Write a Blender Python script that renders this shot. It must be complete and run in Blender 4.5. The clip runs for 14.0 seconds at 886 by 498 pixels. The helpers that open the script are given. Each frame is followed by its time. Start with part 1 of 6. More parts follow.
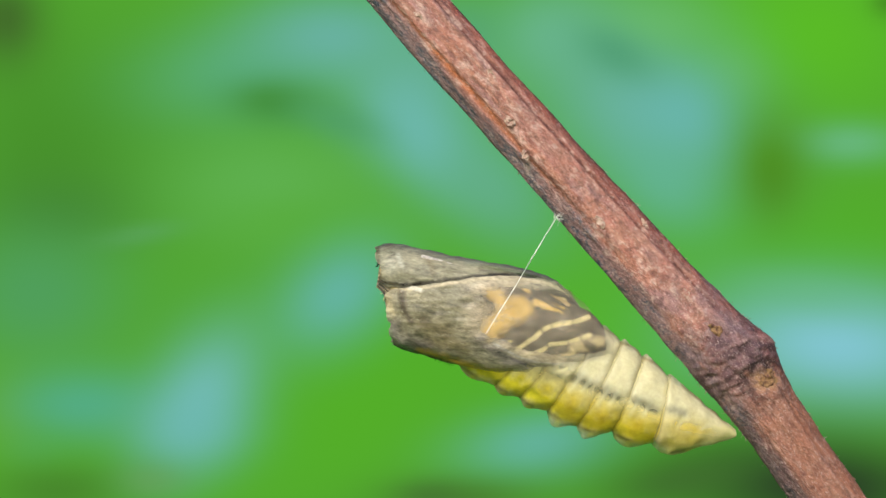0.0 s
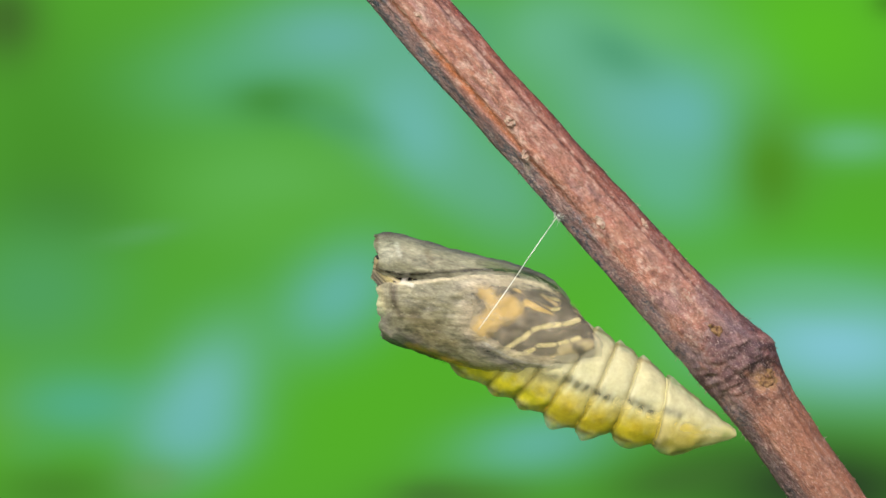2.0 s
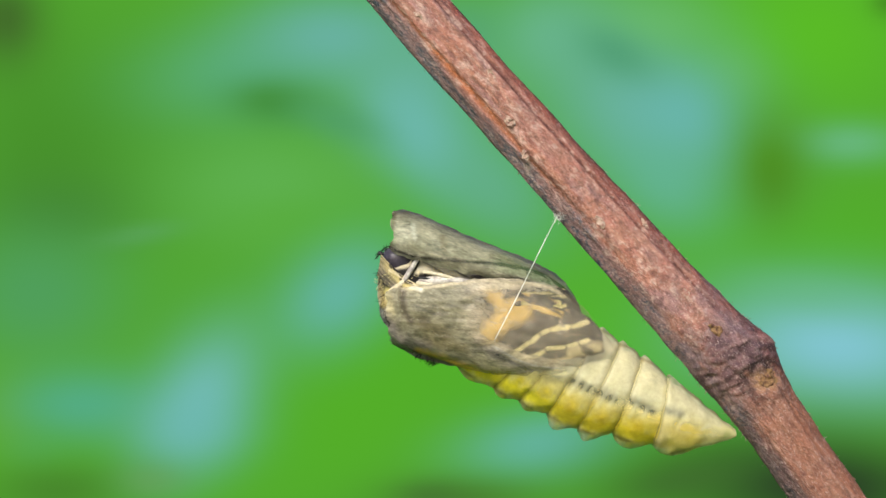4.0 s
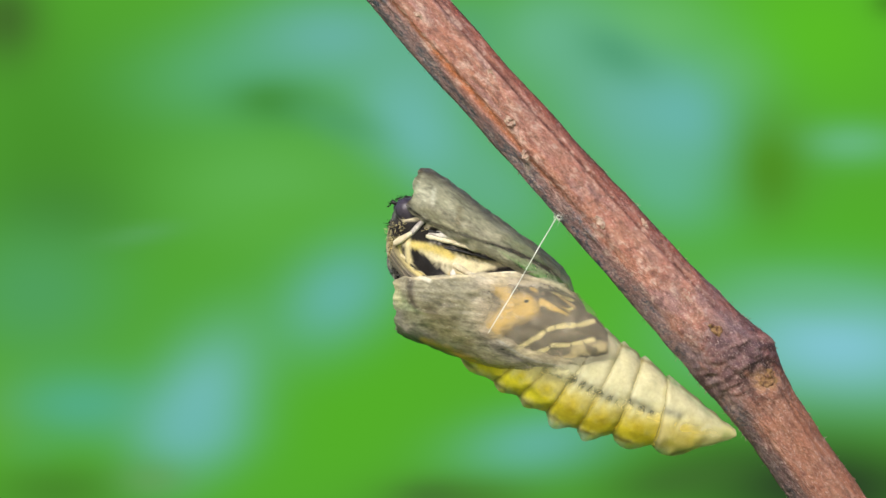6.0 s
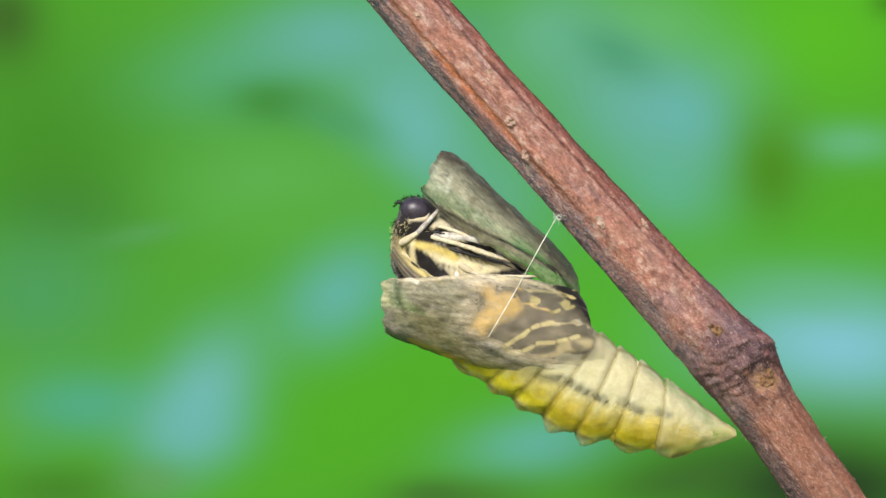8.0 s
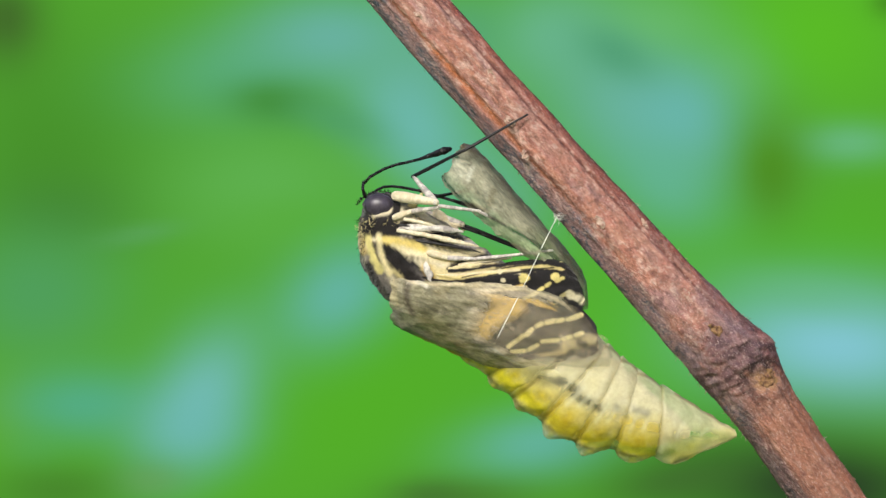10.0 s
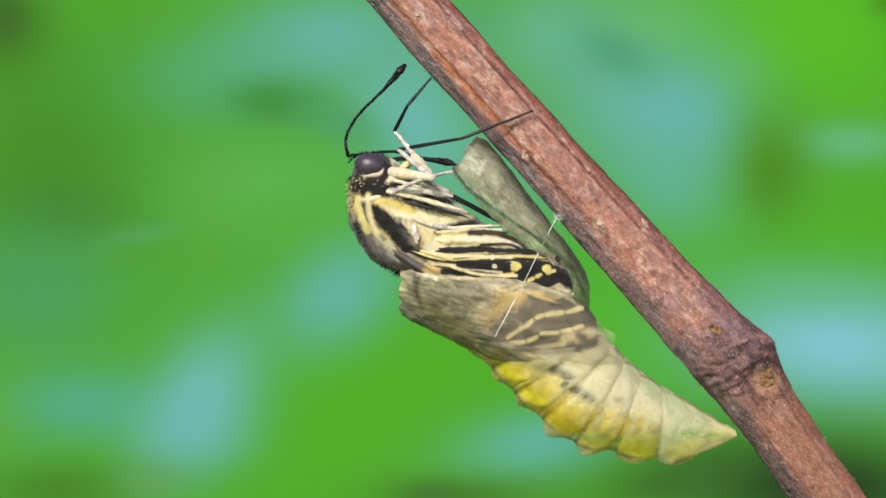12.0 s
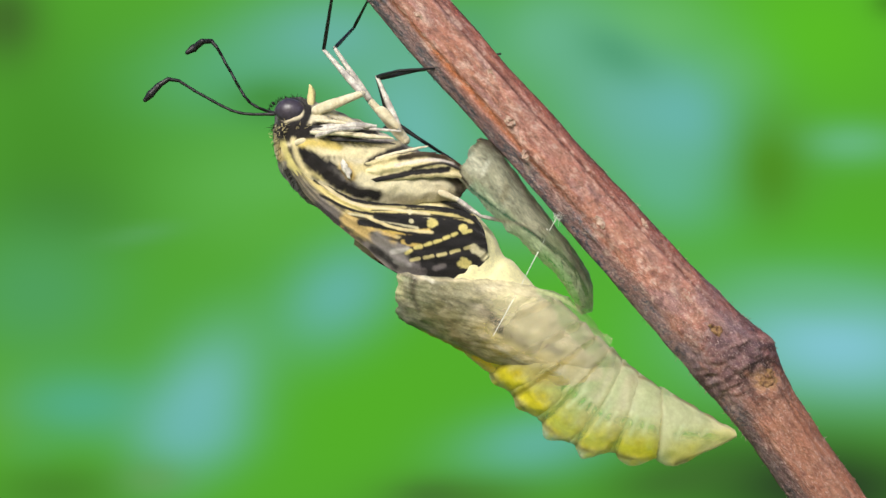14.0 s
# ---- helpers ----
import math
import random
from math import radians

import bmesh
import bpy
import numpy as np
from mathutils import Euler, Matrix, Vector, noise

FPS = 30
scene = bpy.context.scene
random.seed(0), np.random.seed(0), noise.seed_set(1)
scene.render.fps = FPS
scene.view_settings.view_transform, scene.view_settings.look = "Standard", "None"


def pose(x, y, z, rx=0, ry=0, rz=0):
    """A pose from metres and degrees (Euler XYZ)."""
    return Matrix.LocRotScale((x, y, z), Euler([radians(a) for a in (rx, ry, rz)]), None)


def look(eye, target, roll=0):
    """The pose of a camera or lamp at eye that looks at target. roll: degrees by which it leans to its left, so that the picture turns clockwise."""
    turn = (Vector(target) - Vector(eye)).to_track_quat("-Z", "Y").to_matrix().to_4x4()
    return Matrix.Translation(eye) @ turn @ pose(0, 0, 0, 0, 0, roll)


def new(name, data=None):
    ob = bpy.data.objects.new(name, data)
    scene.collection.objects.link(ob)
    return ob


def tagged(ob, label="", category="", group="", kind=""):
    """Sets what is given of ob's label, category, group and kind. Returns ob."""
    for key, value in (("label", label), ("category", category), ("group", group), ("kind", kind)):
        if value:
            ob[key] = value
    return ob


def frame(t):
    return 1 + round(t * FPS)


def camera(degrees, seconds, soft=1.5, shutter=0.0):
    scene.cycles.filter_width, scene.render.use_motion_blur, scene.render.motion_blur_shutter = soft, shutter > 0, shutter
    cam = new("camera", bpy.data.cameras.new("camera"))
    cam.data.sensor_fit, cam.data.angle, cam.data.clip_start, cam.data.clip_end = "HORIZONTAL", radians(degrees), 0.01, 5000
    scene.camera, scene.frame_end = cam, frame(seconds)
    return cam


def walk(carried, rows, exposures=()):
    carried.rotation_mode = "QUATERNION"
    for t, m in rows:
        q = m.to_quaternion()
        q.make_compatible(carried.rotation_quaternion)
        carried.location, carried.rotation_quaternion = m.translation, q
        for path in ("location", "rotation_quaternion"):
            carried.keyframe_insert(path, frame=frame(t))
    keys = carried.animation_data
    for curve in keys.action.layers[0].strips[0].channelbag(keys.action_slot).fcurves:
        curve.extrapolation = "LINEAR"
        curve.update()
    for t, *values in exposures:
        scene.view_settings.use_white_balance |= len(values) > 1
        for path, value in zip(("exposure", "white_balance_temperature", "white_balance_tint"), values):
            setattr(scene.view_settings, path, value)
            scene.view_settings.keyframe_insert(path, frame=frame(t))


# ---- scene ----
# A close view of a swallowtail butterfly leaving its pupal case under a twig.
# Plan in millimetres: x to the right, y away from the camera, z up, about a point 1.2 m over the ground.
MM = 0.001
HOME = Vector((0.0, 0.0, 1.2))
REACH = 0.2127
cam = camera(20, 14.0, soft=1.5)
EYE = HOME + Vector((0, -REACH, 0))
walk(cam, [(0.0, look(EYE, HOME)), (14.0, look(EYE, HOME))])

# ---- light: bright open shade under a hazy sky ----
world = bpy.data.worlds.new("sky")
scene.world = world
world.use_nodes = True
wt = world.node_tree
sky = wt.nodes.new("ShaderNodeTexSky")
sky.sky_type, sky.sun_disc = "NISHITA", False
sky.sun_elevation, sky.sun_rotation = radians(36), radians(197)
sky.air_density, sky.dust_density = 1.0, 3.0
wt.nodes["Background"].inputs["Strength"].default_value = 0.13
wt.links.new(sky.outputs["Color"], wt.nodes["Background"].inputs["Color"])
sun = new("sun", bpy.data.lights.new("sun", "SUN"))
sun.data.energy, sun.data.angle, sun.data.color = 2.9, radians(22), (1.0, 0.97, 0.92)
sun.matrix_world = look((-0.25, -0.80, 0.60 + 1.2), HOME)
scene.view_settings.exposure = 0.0


# ---- small tools ----
def srgb(r, g, b):
    return tuple((c / 255 / 12.92) if c / 255 <= 0.04045 else ((c / 255 + 0.055) / 1.055) ** 2.4 for c in (r, g, b))


def curve(points, n):
    """Smooth samples along control rows (Catmull-Rom)."""
    p = np.asarray(points, float)
    k = len(p)
    out = []
    for u in np.linspace(0, k - 1, n):
        i = min(int(u), k - 2)
        f = u - i
        a, b, c, d = p[max(i - 1, 0)], p[i], p[i + 1], p[min(i + 2, k - 1)]
        out.append(0.5 * (2 * b + (c - a) * f + (2 * a - 5 * b + 4 * c - d) * f ** 2 + (3 * b - a - 3 * c + d) * f ** 3))
    return np.array(out)


def grid_faces(rows, cols, closed=False):
    f = []
    for i in range(rows - 1):
        for j in range(cols if closed else cols - 1):
            k = (j + 1) % cols
            f.append((i * cols + j, i * cols + k, (i + 1) * cols + k, (i + 1) * cols + j))
    return f


def ruffle(v, amount, size):
    """Push points about with soft noise."""
    if not amount:
        return v
    return np.array([p + amount * np.array(noise.noise_vector(Vector(p) / size)) for p in v])


def loft(sections, a0, a1, rows=80, cols=48, amount=0.0, size=1.0, lobes=None, full=1.0):
    """Sections (top, bottom, half width): an arc from a0 to a1 degrees round each, 0 at the top, 90 towards the camera."""
    ctl = [(*s[0], *s[1], s[2]) for s in sections]
    c = curve(ctl, rows)
    closed = abs(a1 - a0) >= 360
    ang = np.radians(np.linspace(a0, a1, cols, endpoint=not closed))
    cs = np.cos(ang)
    hi, lo = (1, -1) if closed else (cs.max(), cs.min())
    g = (hi - cs) / (hi - lo)
    v = []
    for i, row in enumerate(c):
        top, bot, w = row[:3], row[3:6], max(row[6], 0.01)
        u = i / (rows - 1)
        for k in range(cols):
            gg = g[k] if lobes is None else g[k] + lobes(u, g[k])
            p = top + (bot - top) * gg
            v.append((p[0], (top[1] + bot[1]) / 2 - w * math.copysign(abs(math.sin(ang[k])) ** full, math.sin(ang[k])), p[2]))
    return ruffle(np.array(v), amount, size), grid_faces(rows, cols, closed)


def tube(points, radii, cols=8, rows=None, amount=0.0, size=1.0):
    c = curve([(*p, r) for p, r in zip(points, radii)], rows or len(points))
    v = []
    for i, row in enumerate(c):
        d = Vector(c[min(i + 1, len(c) - 1)][:3] - c[max(i - 1, 0)][:3]).normalized()
        side = d.cross(Vector((0, 1, 0)))
        side = side.normalized() if side.length > 1e-4 else Vector((1, 0, 0))
        up = side.cross(d)
        for k in range(cols):
            a = 2 * math.pi * k / cols
            v.append(Vector(row[:3]) + float(row[3]) * (math.cos(a) * side + math.sin(a) * up))
    faces = grid_faces(len(c), cols, True)
    n = len(v)
    faces.append(tuple(range(cols))[::-1])
    faces.append(tuple(range(n - cols, n)))
    return ruffle(np.array([tuple(p) for p in v]), amount, size), faces


def ball(centre, radii, turn=0, rows=24, cols=32, amount=0.0, size=1.0):
    """A rounded body; turn: degrees clockwise in the plan's x-z plane."""
    v = []
    ca, sa = math.cos(radians(turn)), math.sin(radians(turn))
    for i in range(rows):
        b = math.pi * (0.002 + 0.996 * i / (rows - 1))
        for j in range(cols):
            a = 2 * math.pi * j / cols
            x, y, z = radii[0] * math.cos(b), radii[1] * math.sin(b) * math.cos(a), radii[2] * math.sin(b) * math.sin(a)
            v.append((centre[0] + ca * x + sa * z, centre[1] + y, centre[2] - sa * x + ca * z))
    return ruffle(np.array(v), amount, size), grid_faces(rows, cols, True)


def join(*geos):
    v, f = [], []
    for gv, gf in geos:
        n = len(v)
        v += [tuple(p) for p in gv]
        f += [tuple(i + n for i in q) for q in gf]
    return np.array(v), f


def hairs(spots, rng, length, lean, spread=0.5, thick=0.035):
    """Tapered bristles that stand on the given spots and lean one way."""
    v, f = [], []
    for p in spots:
        d = Vector(lean) + Vector((rng.uniform(-1, 1), rng.uniform(-1, 1), rng.uniform(-1, 1))) * spread
        d.normalize()
        s = d.cross(Vector((0.3, 1, 0.2))).normalized()
        t = d.cross(s)
        ln = length * rng.uniform(0.5, 1.2)
        n = len(v)
        for a in (0, 2.1, 4.2):
            v.append(tuple(Vector(p) + thick * (math.cos(a) * s + math.sin(a) * t)))
        bend = Vector(p) + d * ln * 0.6 + s * ln * rng.uniform(-0.12, 0.12)
        for a in (0, 2.1, 4.2):
            v.append(tuple(bend + thick * 0.6 * (math.cos(a) * s + math.sin(a) * t)))
        v.append(tuple(Vector(p) + d * ln + s * ln * rng.uniform(-0.2, 0.2)))
        for k in range(3):
            m = (k + 1) % 3
            f += [(n + k, n + m, n + 3 + m, n + 3 + k), (n + 3 + k, n + 3 + m, n + 6)]
    return np.array(v), f


def paint(v, base, strokes, cover=1.0, covers=()):
    """Colours for points from strokes (line, half width, colour, softness, strength) laid over a base colour."""
    q = np.asarray(v)[:, [0, 2]]
    wob = np.array([noise.noise(Vector((p[0], p[1], 0)) * 1.6) * 0.6 + noise.noise(Vector((p[0], p[1], 7)) * 4.5) * 0.4 for p in q])
    col = np.tile(np.array(base, float), (len(q), 1))

    def nearness(line, half, soft):
        pts = np.array([(p[0], p[2]) for p in line])
        d = np.full(len(q), 1e9)
        if len(pts) == 1:
            d = np.linalg.norm(q - pts[0], axis=1)
        else:
            pts = curve(pts, 6 * len(pts)) if len(pts) > 2 else pts
            for a, b in zip(pts[:-1], pts[1:]):
                ab = b - a
                h = np.clip(((q - a) @ ab) / max(ab @ ab, 1e-9), 0, 1)
                d = np.minimum(d, np.linalg.norm(q - a - h[:, None] * ab, axis=1))
        d = d + wob * min(0.55 * half, 0.5)
        return np.clip((half + soft / 2 - d) / max(soft, 1e-6), 0, 1)

    for line, half, colour, soft, strength in strokes:
        m = (nearness(line, half, soft) * strength)[:, None]
        col = col * (1 - m) + np.array(colour, float) * m
    al = np.full(len(q), float(cover))
    for line, half, value, soft in covers:
        m = nearness(line, half, soft)
        al = al * (1 - m) + value * m
    return np.hstack([col, al[:, None]])


HOMES = {}


def thing(name, base, label, category, group="", kind=""):
    ob = new(name)
    ob.location = HOME + Vector(base) * MM
    ob.empty_display_size = 0.002
    HOMES[ob] = Vector(base)
    return tagged(ob, label, category, group, kind)


def part(name, geo, material, parent=None, label="", pivot=None, colours=None, flat=False):
    """ONE mesh object under a thing or a part; geo in plan millimetres."""
    v, f = geo
    held = HOMES[parent] if parent else Vector((0, 0, 0))
    origin = Vector(pivot) if pivot is not None else held
    me = bpy.data.meshes.new(name)
    me.from_pydata(((np.asarray(v) - np.array(origin)) * MM).tolist(), [], f)
    me.validate()
    me.polygons.foreach_set("use_smooth", [not flat] * len(me.polygons))
    me.materials.append(material)
    if colours is not None:
        at = me.attributes.new("tint", "FLOAT_COLOR", "POINT")
        at.data.foreach_set("color", np.asarray(colours, np.float32).ravel())
    me.update()
    ob = new(name, me)
    HOMES[ob] = origin
    if parent:
        ob.parent = parent
        ob.location = (origin - held) * MM
    else:
        ob.location = HOME + origin * MM
    if label:
        tagged(ob, label)
    return ob


# ---- materials ----
def surface(name, rough=0.6, painted=None, colour=(0.5, 0.5, 0.5), grain=900, vary=0.35, bump=0.3, fine=4000, spec=0.4, depth=0.0002,
            stretch=(1, 1, 1), turn=0.0, sheen=0.0, clear=False, second=None, flecks=()):
    m = bpy.data.materials.new(name)
    m.use_nodes = True
    t = m.node_tree
    n, ln = t.nodes, t.links
    bs = n["Principled BSDF"]
    bs.inputs["Roughness"].default_value = rough
    bs.inputs["Specular IOR Level"].default_value = spec
    bs.inputs["Sheen Weight"].default_value = sheen
    co = n.new("ShaderNodeTexCoord")
    mp = n.new("ShaderNodeMapping")
    mp.vector_type = "TEXTURE"
    mp.inputs["Rotation"].default_value = (0, radians(turn), 0)
    mp.inputs["Scale"].default_value = stretch
    ln.new(co.outputs["Object"], mp.inputs["Vector"])
    big, small = n.new("ShaderNodeTexNoise"), n.new("ShaderNodeTexNoise")
    for tex, s, d in ((big, grain, 4), (small, fine, 5)):
        tex.inputs["Scale"].default_value = s
        tex.inputs["Detail"].default_value = d
        tex.inputs["Roughness"].default_value = 0.62
        ln.new(mp.outputs["Vector"], tex.inputs["Vector"])
    if painted:
        src = n.new("ShaderNodeAttribute")
        src.attribute_name = "tint"
        base = src.outputs["Color"]
    else:
        rgb = n.new("ShaderNodeRGB")
        rgb.outputs[0].default_value = (*colour, 1)
        base = rgb.outputs[0]
    if second:
        mx = n.new("ShaderNodeMix")
        mx.data_type = "RGBA"
        rp = n.new("ShaderNodeValToRGB")
        rp.color_ramp.elements[0].position, rp.color_ramp.elements[1].position = 0.42, 0.62
        ln.new(big.outputs["Fac"], rp.inputs["Fac"])
        ln.new(rp.outputs["Color"], mx.inputs["Factor"])
        ln.new(base, mx.inputs["A"])
        mx.inputs["B"].default_value = (*second, 1)
        base = mx.outputs["Result"]
    for scale, lo, hi, shade, amount in flecks:
        tx, rp, mx, ml = n.new("ShaderNodeTexNoise"), n.new("ShaderNodeMapRange"), n.new("ShaderNodeMix"), n.new("ShaderNodeMath")
        tx.inputs["Scale"].default_value, tx.inputs["Detail"].default_value, tx.inputs["Roughness"].default_value = scale, 6, 0.7
        ln.new(mp.outputs["Vector"], tx.inputs["Vector"])
        rp.inputs["From Min"].default_value, rp.inputs["From Max"].default_value = lo, hi
        ln.new(tx.outputs["Fac"], rp.inputs["Value"])
        ml.operation = "MULTIPLY"
        ml.inputs[1].default_value = amount
        ln.new(rp.outputs["Result"], ml.inputs[0])
        mx.data_type = "RGBA"
        mx.inputs["B"].default_value = (*shade, 1)
        ln.new(ml.outputs[0], mx.inputs["Factor"])
        ln.new(base, mx.inputs["A"])
        base = mx.outputs["Result"]
    hs = n.new("ShaderNodeHueSaturation")
    mr = n.new("ShaderNodeMapRange")
    add = n.new("ShaderNodeMath")
    add.operation = "MULTIPLY_ADD"
    add.inputs[1].default_value = 0.5
    hf = n.new("ShaderNodeMath")
    hf.operation = "MULTIPLY"
    hf.inputs[1].default_value = 0.5
    ln.new(small.outputs["Fac"], hf.inputs[0])
    ln.new(big.outputs["Fac"], add.inputs[0])
    ln.new(hf.outputs[0], add.inputs[2])
    mr.inputs["From Min"].default_value, mr.inputs["From Max"].default_value = 0.36, 0.64
    mr.inputs["To Min"].default_value, mr.inputs["To Max"].default_value = 1 - vary, 1 + vary
    ln.new(add.outputs[0], mr.inputs["Value"])
    ln.new(mr.outputs["Result"], hs.inputs["Value"])
    ln.new(base, hs.inputs["Color"])
    ln.new(hs.outputs["Color"], bs.inputs["Base Color"])
    bp = n.new("ShaderNodeBump")
    bp.inputs["Strength"].default_value = bump
    bp.inputs["Distance"].default_value = depth
    ln.new(add.outputs[0], bp.inputs["Height"])
    ln.new(bp.outputs["Normal"], bs.inputs["Normal"])
    if clear:
        tr = n.new("ShaderNodeBsdfTransparent")
        ms = n.new("ShaderNodeMixShader")
        ln.new(src.outputs["Alpha"], ms.inputs["Fac"])
        ln.new(tr.outputs[0], ms.inputs[1])
        ln.new(bs.outputs[0], ms.inputs[2])
        ln.new(ms.outputs[0], n["Material Output"].inputs["Surface"])
    return m


BARK = surface("bark", 0.7, painted=True, grain=1200, vary=0.34, bump=1.0, depth=0.00042, fine=5600, stretch=(2.0, 1, 1), turn=49, spec=0.3,
               flecks=((1900, 0.54, 0.62, srgb(206, 172, 160), 0.2), (2600, 0.56, 0.63, srgb(62, 38, 38), 0.3), (7500, 0.56, 0.63, srgb(226, 206, 198), 0.3)))
SCAR = surface("cork", 0.85, colour=srgb(160, 124, 84), second=srgb(84, 56, 46), grain=2000, vary=0.4, bump=0.8, fine=5000)
PALE = surface("lenticel", 0.8, colour=srgb(206, 180, 162), second=srgb(140, 102, 88), grain=2500, vary=0.3, bump=0.6, fine=7000)
SILK = surface("silk", 0.35, colour=(0.8, 0.82, 0.74), grain=1500, vary=0.1, bump=0.05, spec=0.6)
CASE = surface("pupal_skin", 0.42, painted=True, stretch=(2.4, 1, 1), turn=8, grain=1300, vary=0.5, bump=0.6, fine=4600, clear=True, spec=0.35, flecks=((1500, 0.55, 0.68, srgb(70, 60, 46), 0.45), (2400, 0.57, 0.66, srgb(206, 198, 172), 0.35)))
RINGSKIN = surface("ring_skin", 0.42, painted=True, grain=900, vary=0.16, bump=0.35, fine=3000, clear=True, spec=0.4)
SCALES = surface("scales", 0.75, painted=True, grain=1300, vary=0.2, bump=0.6, fine=7000, sheen=0.25, spec=0.25)
FUR = surface("fur_dark", 0.8, colour=(0.012, 0.010, 0.010), grain=3000, vary=0.3, bump=0.0, spec=0.2)
FUR_PALE = surface("fur_pale", 0.8, colour=srgb(212, 198, 142), grain=3000, vary=0.25, bump=0.0, spec=0.2)
LENS = surface("compound_eye", 0.3, colour=(0.040, 0.032, 0.046), second=(0.060, 0.050, 0.070), grain=2500, vary=0.2, bump=0.12, fine=14000, spec=0.5)
HORN = surface("dark_chitin", 0.45, colour=(0.012, 0.011, 0.012), grain=2500, vary=0.3, bump=0.1, fine=6000)
LIMB = surface("pale_chitin", 0.55, colour=srgb(226, 220, 208), second=srgb(156, 148, 142), grain=1400, vary=0.3, bump=0.15, fine=6000)
FLESH = surface("cream_scales", 0.7, colour=srgb(232, 222, 192), second=srgb(198, 184, 150), grain=1600, vary=0.2, bump=0.3, fine=6000, sheen=0.2)
TURF = surface("grass_floor", 0.9, colour=(0.05, 0.12, 0.025), second=(0.09, 0.16, 0.03), grain=3, vary=0.4, bump=0.2, fine=40)


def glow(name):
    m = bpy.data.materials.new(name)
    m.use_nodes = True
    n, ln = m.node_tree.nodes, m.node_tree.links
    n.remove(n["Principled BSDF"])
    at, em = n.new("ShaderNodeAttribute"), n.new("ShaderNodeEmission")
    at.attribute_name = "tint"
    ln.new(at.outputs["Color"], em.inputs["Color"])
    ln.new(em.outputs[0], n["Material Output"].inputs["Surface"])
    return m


# ---- the distance: a self-lit sheet painted as blurred summer foliage, three metres off ----
FAR = 3000.0
K = 1 + FAR / (REACH * 1000)


def backdrop():
    cols, rows = 330, 220
    xs, zs = np.linspace(-110, 110, cols), np.linspace(-79.4, 60, rows)
    q = np.array([(x, z) for z in zs for x in xs])
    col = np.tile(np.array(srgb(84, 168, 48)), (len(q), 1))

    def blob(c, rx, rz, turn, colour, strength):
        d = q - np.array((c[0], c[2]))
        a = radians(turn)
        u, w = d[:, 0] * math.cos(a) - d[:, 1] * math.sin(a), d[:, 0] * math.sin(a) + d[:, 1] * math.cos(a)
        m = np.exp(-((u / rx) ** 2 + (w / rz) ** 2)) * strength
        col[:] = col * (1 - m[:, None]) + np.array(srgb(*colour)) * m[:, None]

    # leaf mass
    blob((-33.2, 0.00, 7.70), 11.6, 11.00, 0, (70, 142, 42), 0.88)
    blob((-31.5, 0.00, 3.40), 6.2, 3.4, 0, (66, 130, 44), 0.70)
    blob((-21.72, 0.00, -2.82), 9.57, 3.35, -8, (82, 166, 48), 0.80)
    blob((-15.02, 0.00, 5.31), 9.09, 4.78, 0, (97, 178, 84), 0.80)
    blob((-10.72, 0.00, 1.96), 7.18, 2.39, 5, (88, 172, 58), 0.70)
    blob((-6.89, 0.00, -13.35), 12.44, 8.13, -30, (84, 174, 40), 0.95)
    blob((-36.56, 0.00, -13.83), 2.39, 3.83, 0, (94, 168, 34), 0.80)
    blob((30.91, 0.00, 18.23), 10.05, 7.18, 0, (90, 186, 38), 1.00)
    blob((29.47, 0.00, 0.53), 12.44, 5.26, 8, (82, 174, 38), 0.95)
    blob((12.73, 0.00, -7.61), 8.13, 7.18, 30, (84, 178, 40), 0.80)
    blob((24.69, 0.00, 14.88), 3.35, 2.87, 30, (102, 182, 92), 0.60)
    # cool light between the leaves, painted into the sheet
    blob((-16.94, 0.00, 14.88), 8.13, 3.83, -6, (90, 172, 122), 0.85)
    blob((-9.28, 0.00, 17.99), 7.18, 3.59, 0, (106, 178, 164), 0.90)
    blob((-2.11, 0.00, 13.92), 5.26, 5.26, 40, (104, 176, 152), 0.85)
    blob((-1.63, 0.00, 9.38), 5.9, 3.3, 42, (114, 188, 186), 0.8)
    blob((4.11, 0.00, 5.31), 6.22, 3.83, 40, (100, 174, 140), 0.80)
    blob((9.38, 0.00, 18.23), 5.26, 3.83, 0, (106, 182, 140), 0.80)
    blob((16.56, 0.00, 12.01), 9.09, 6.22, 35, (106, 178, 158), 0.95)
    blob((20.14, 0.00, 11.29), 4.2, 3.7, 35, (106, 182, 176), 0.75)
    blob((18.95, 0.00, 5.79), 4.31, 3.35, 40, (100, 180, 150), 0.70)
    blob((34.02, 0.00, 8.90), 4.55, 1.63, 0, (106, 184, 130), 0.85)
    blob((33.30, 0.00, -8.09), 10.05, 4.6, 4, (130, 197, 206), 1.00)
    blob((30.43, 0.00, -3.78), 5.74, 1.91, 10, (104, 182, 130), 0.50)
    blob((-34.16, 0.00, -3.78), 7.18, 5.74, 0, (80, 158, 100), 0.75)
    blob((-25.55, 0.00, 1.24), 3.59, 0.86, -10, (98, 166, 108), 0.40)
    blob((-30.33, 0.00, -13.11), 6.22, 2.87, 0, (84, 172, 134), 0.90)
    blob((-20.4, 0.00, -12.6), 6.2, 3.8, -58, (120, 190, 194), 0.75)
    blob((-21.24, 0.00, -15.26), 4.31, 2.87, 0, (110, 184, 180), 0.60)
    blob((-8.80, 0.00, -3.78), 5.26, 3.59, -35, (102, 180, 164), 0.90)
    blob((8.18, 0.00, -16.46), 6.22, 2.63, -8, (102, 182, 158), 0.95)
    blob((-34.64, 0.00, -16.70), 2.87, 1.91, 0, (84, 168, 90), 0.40)
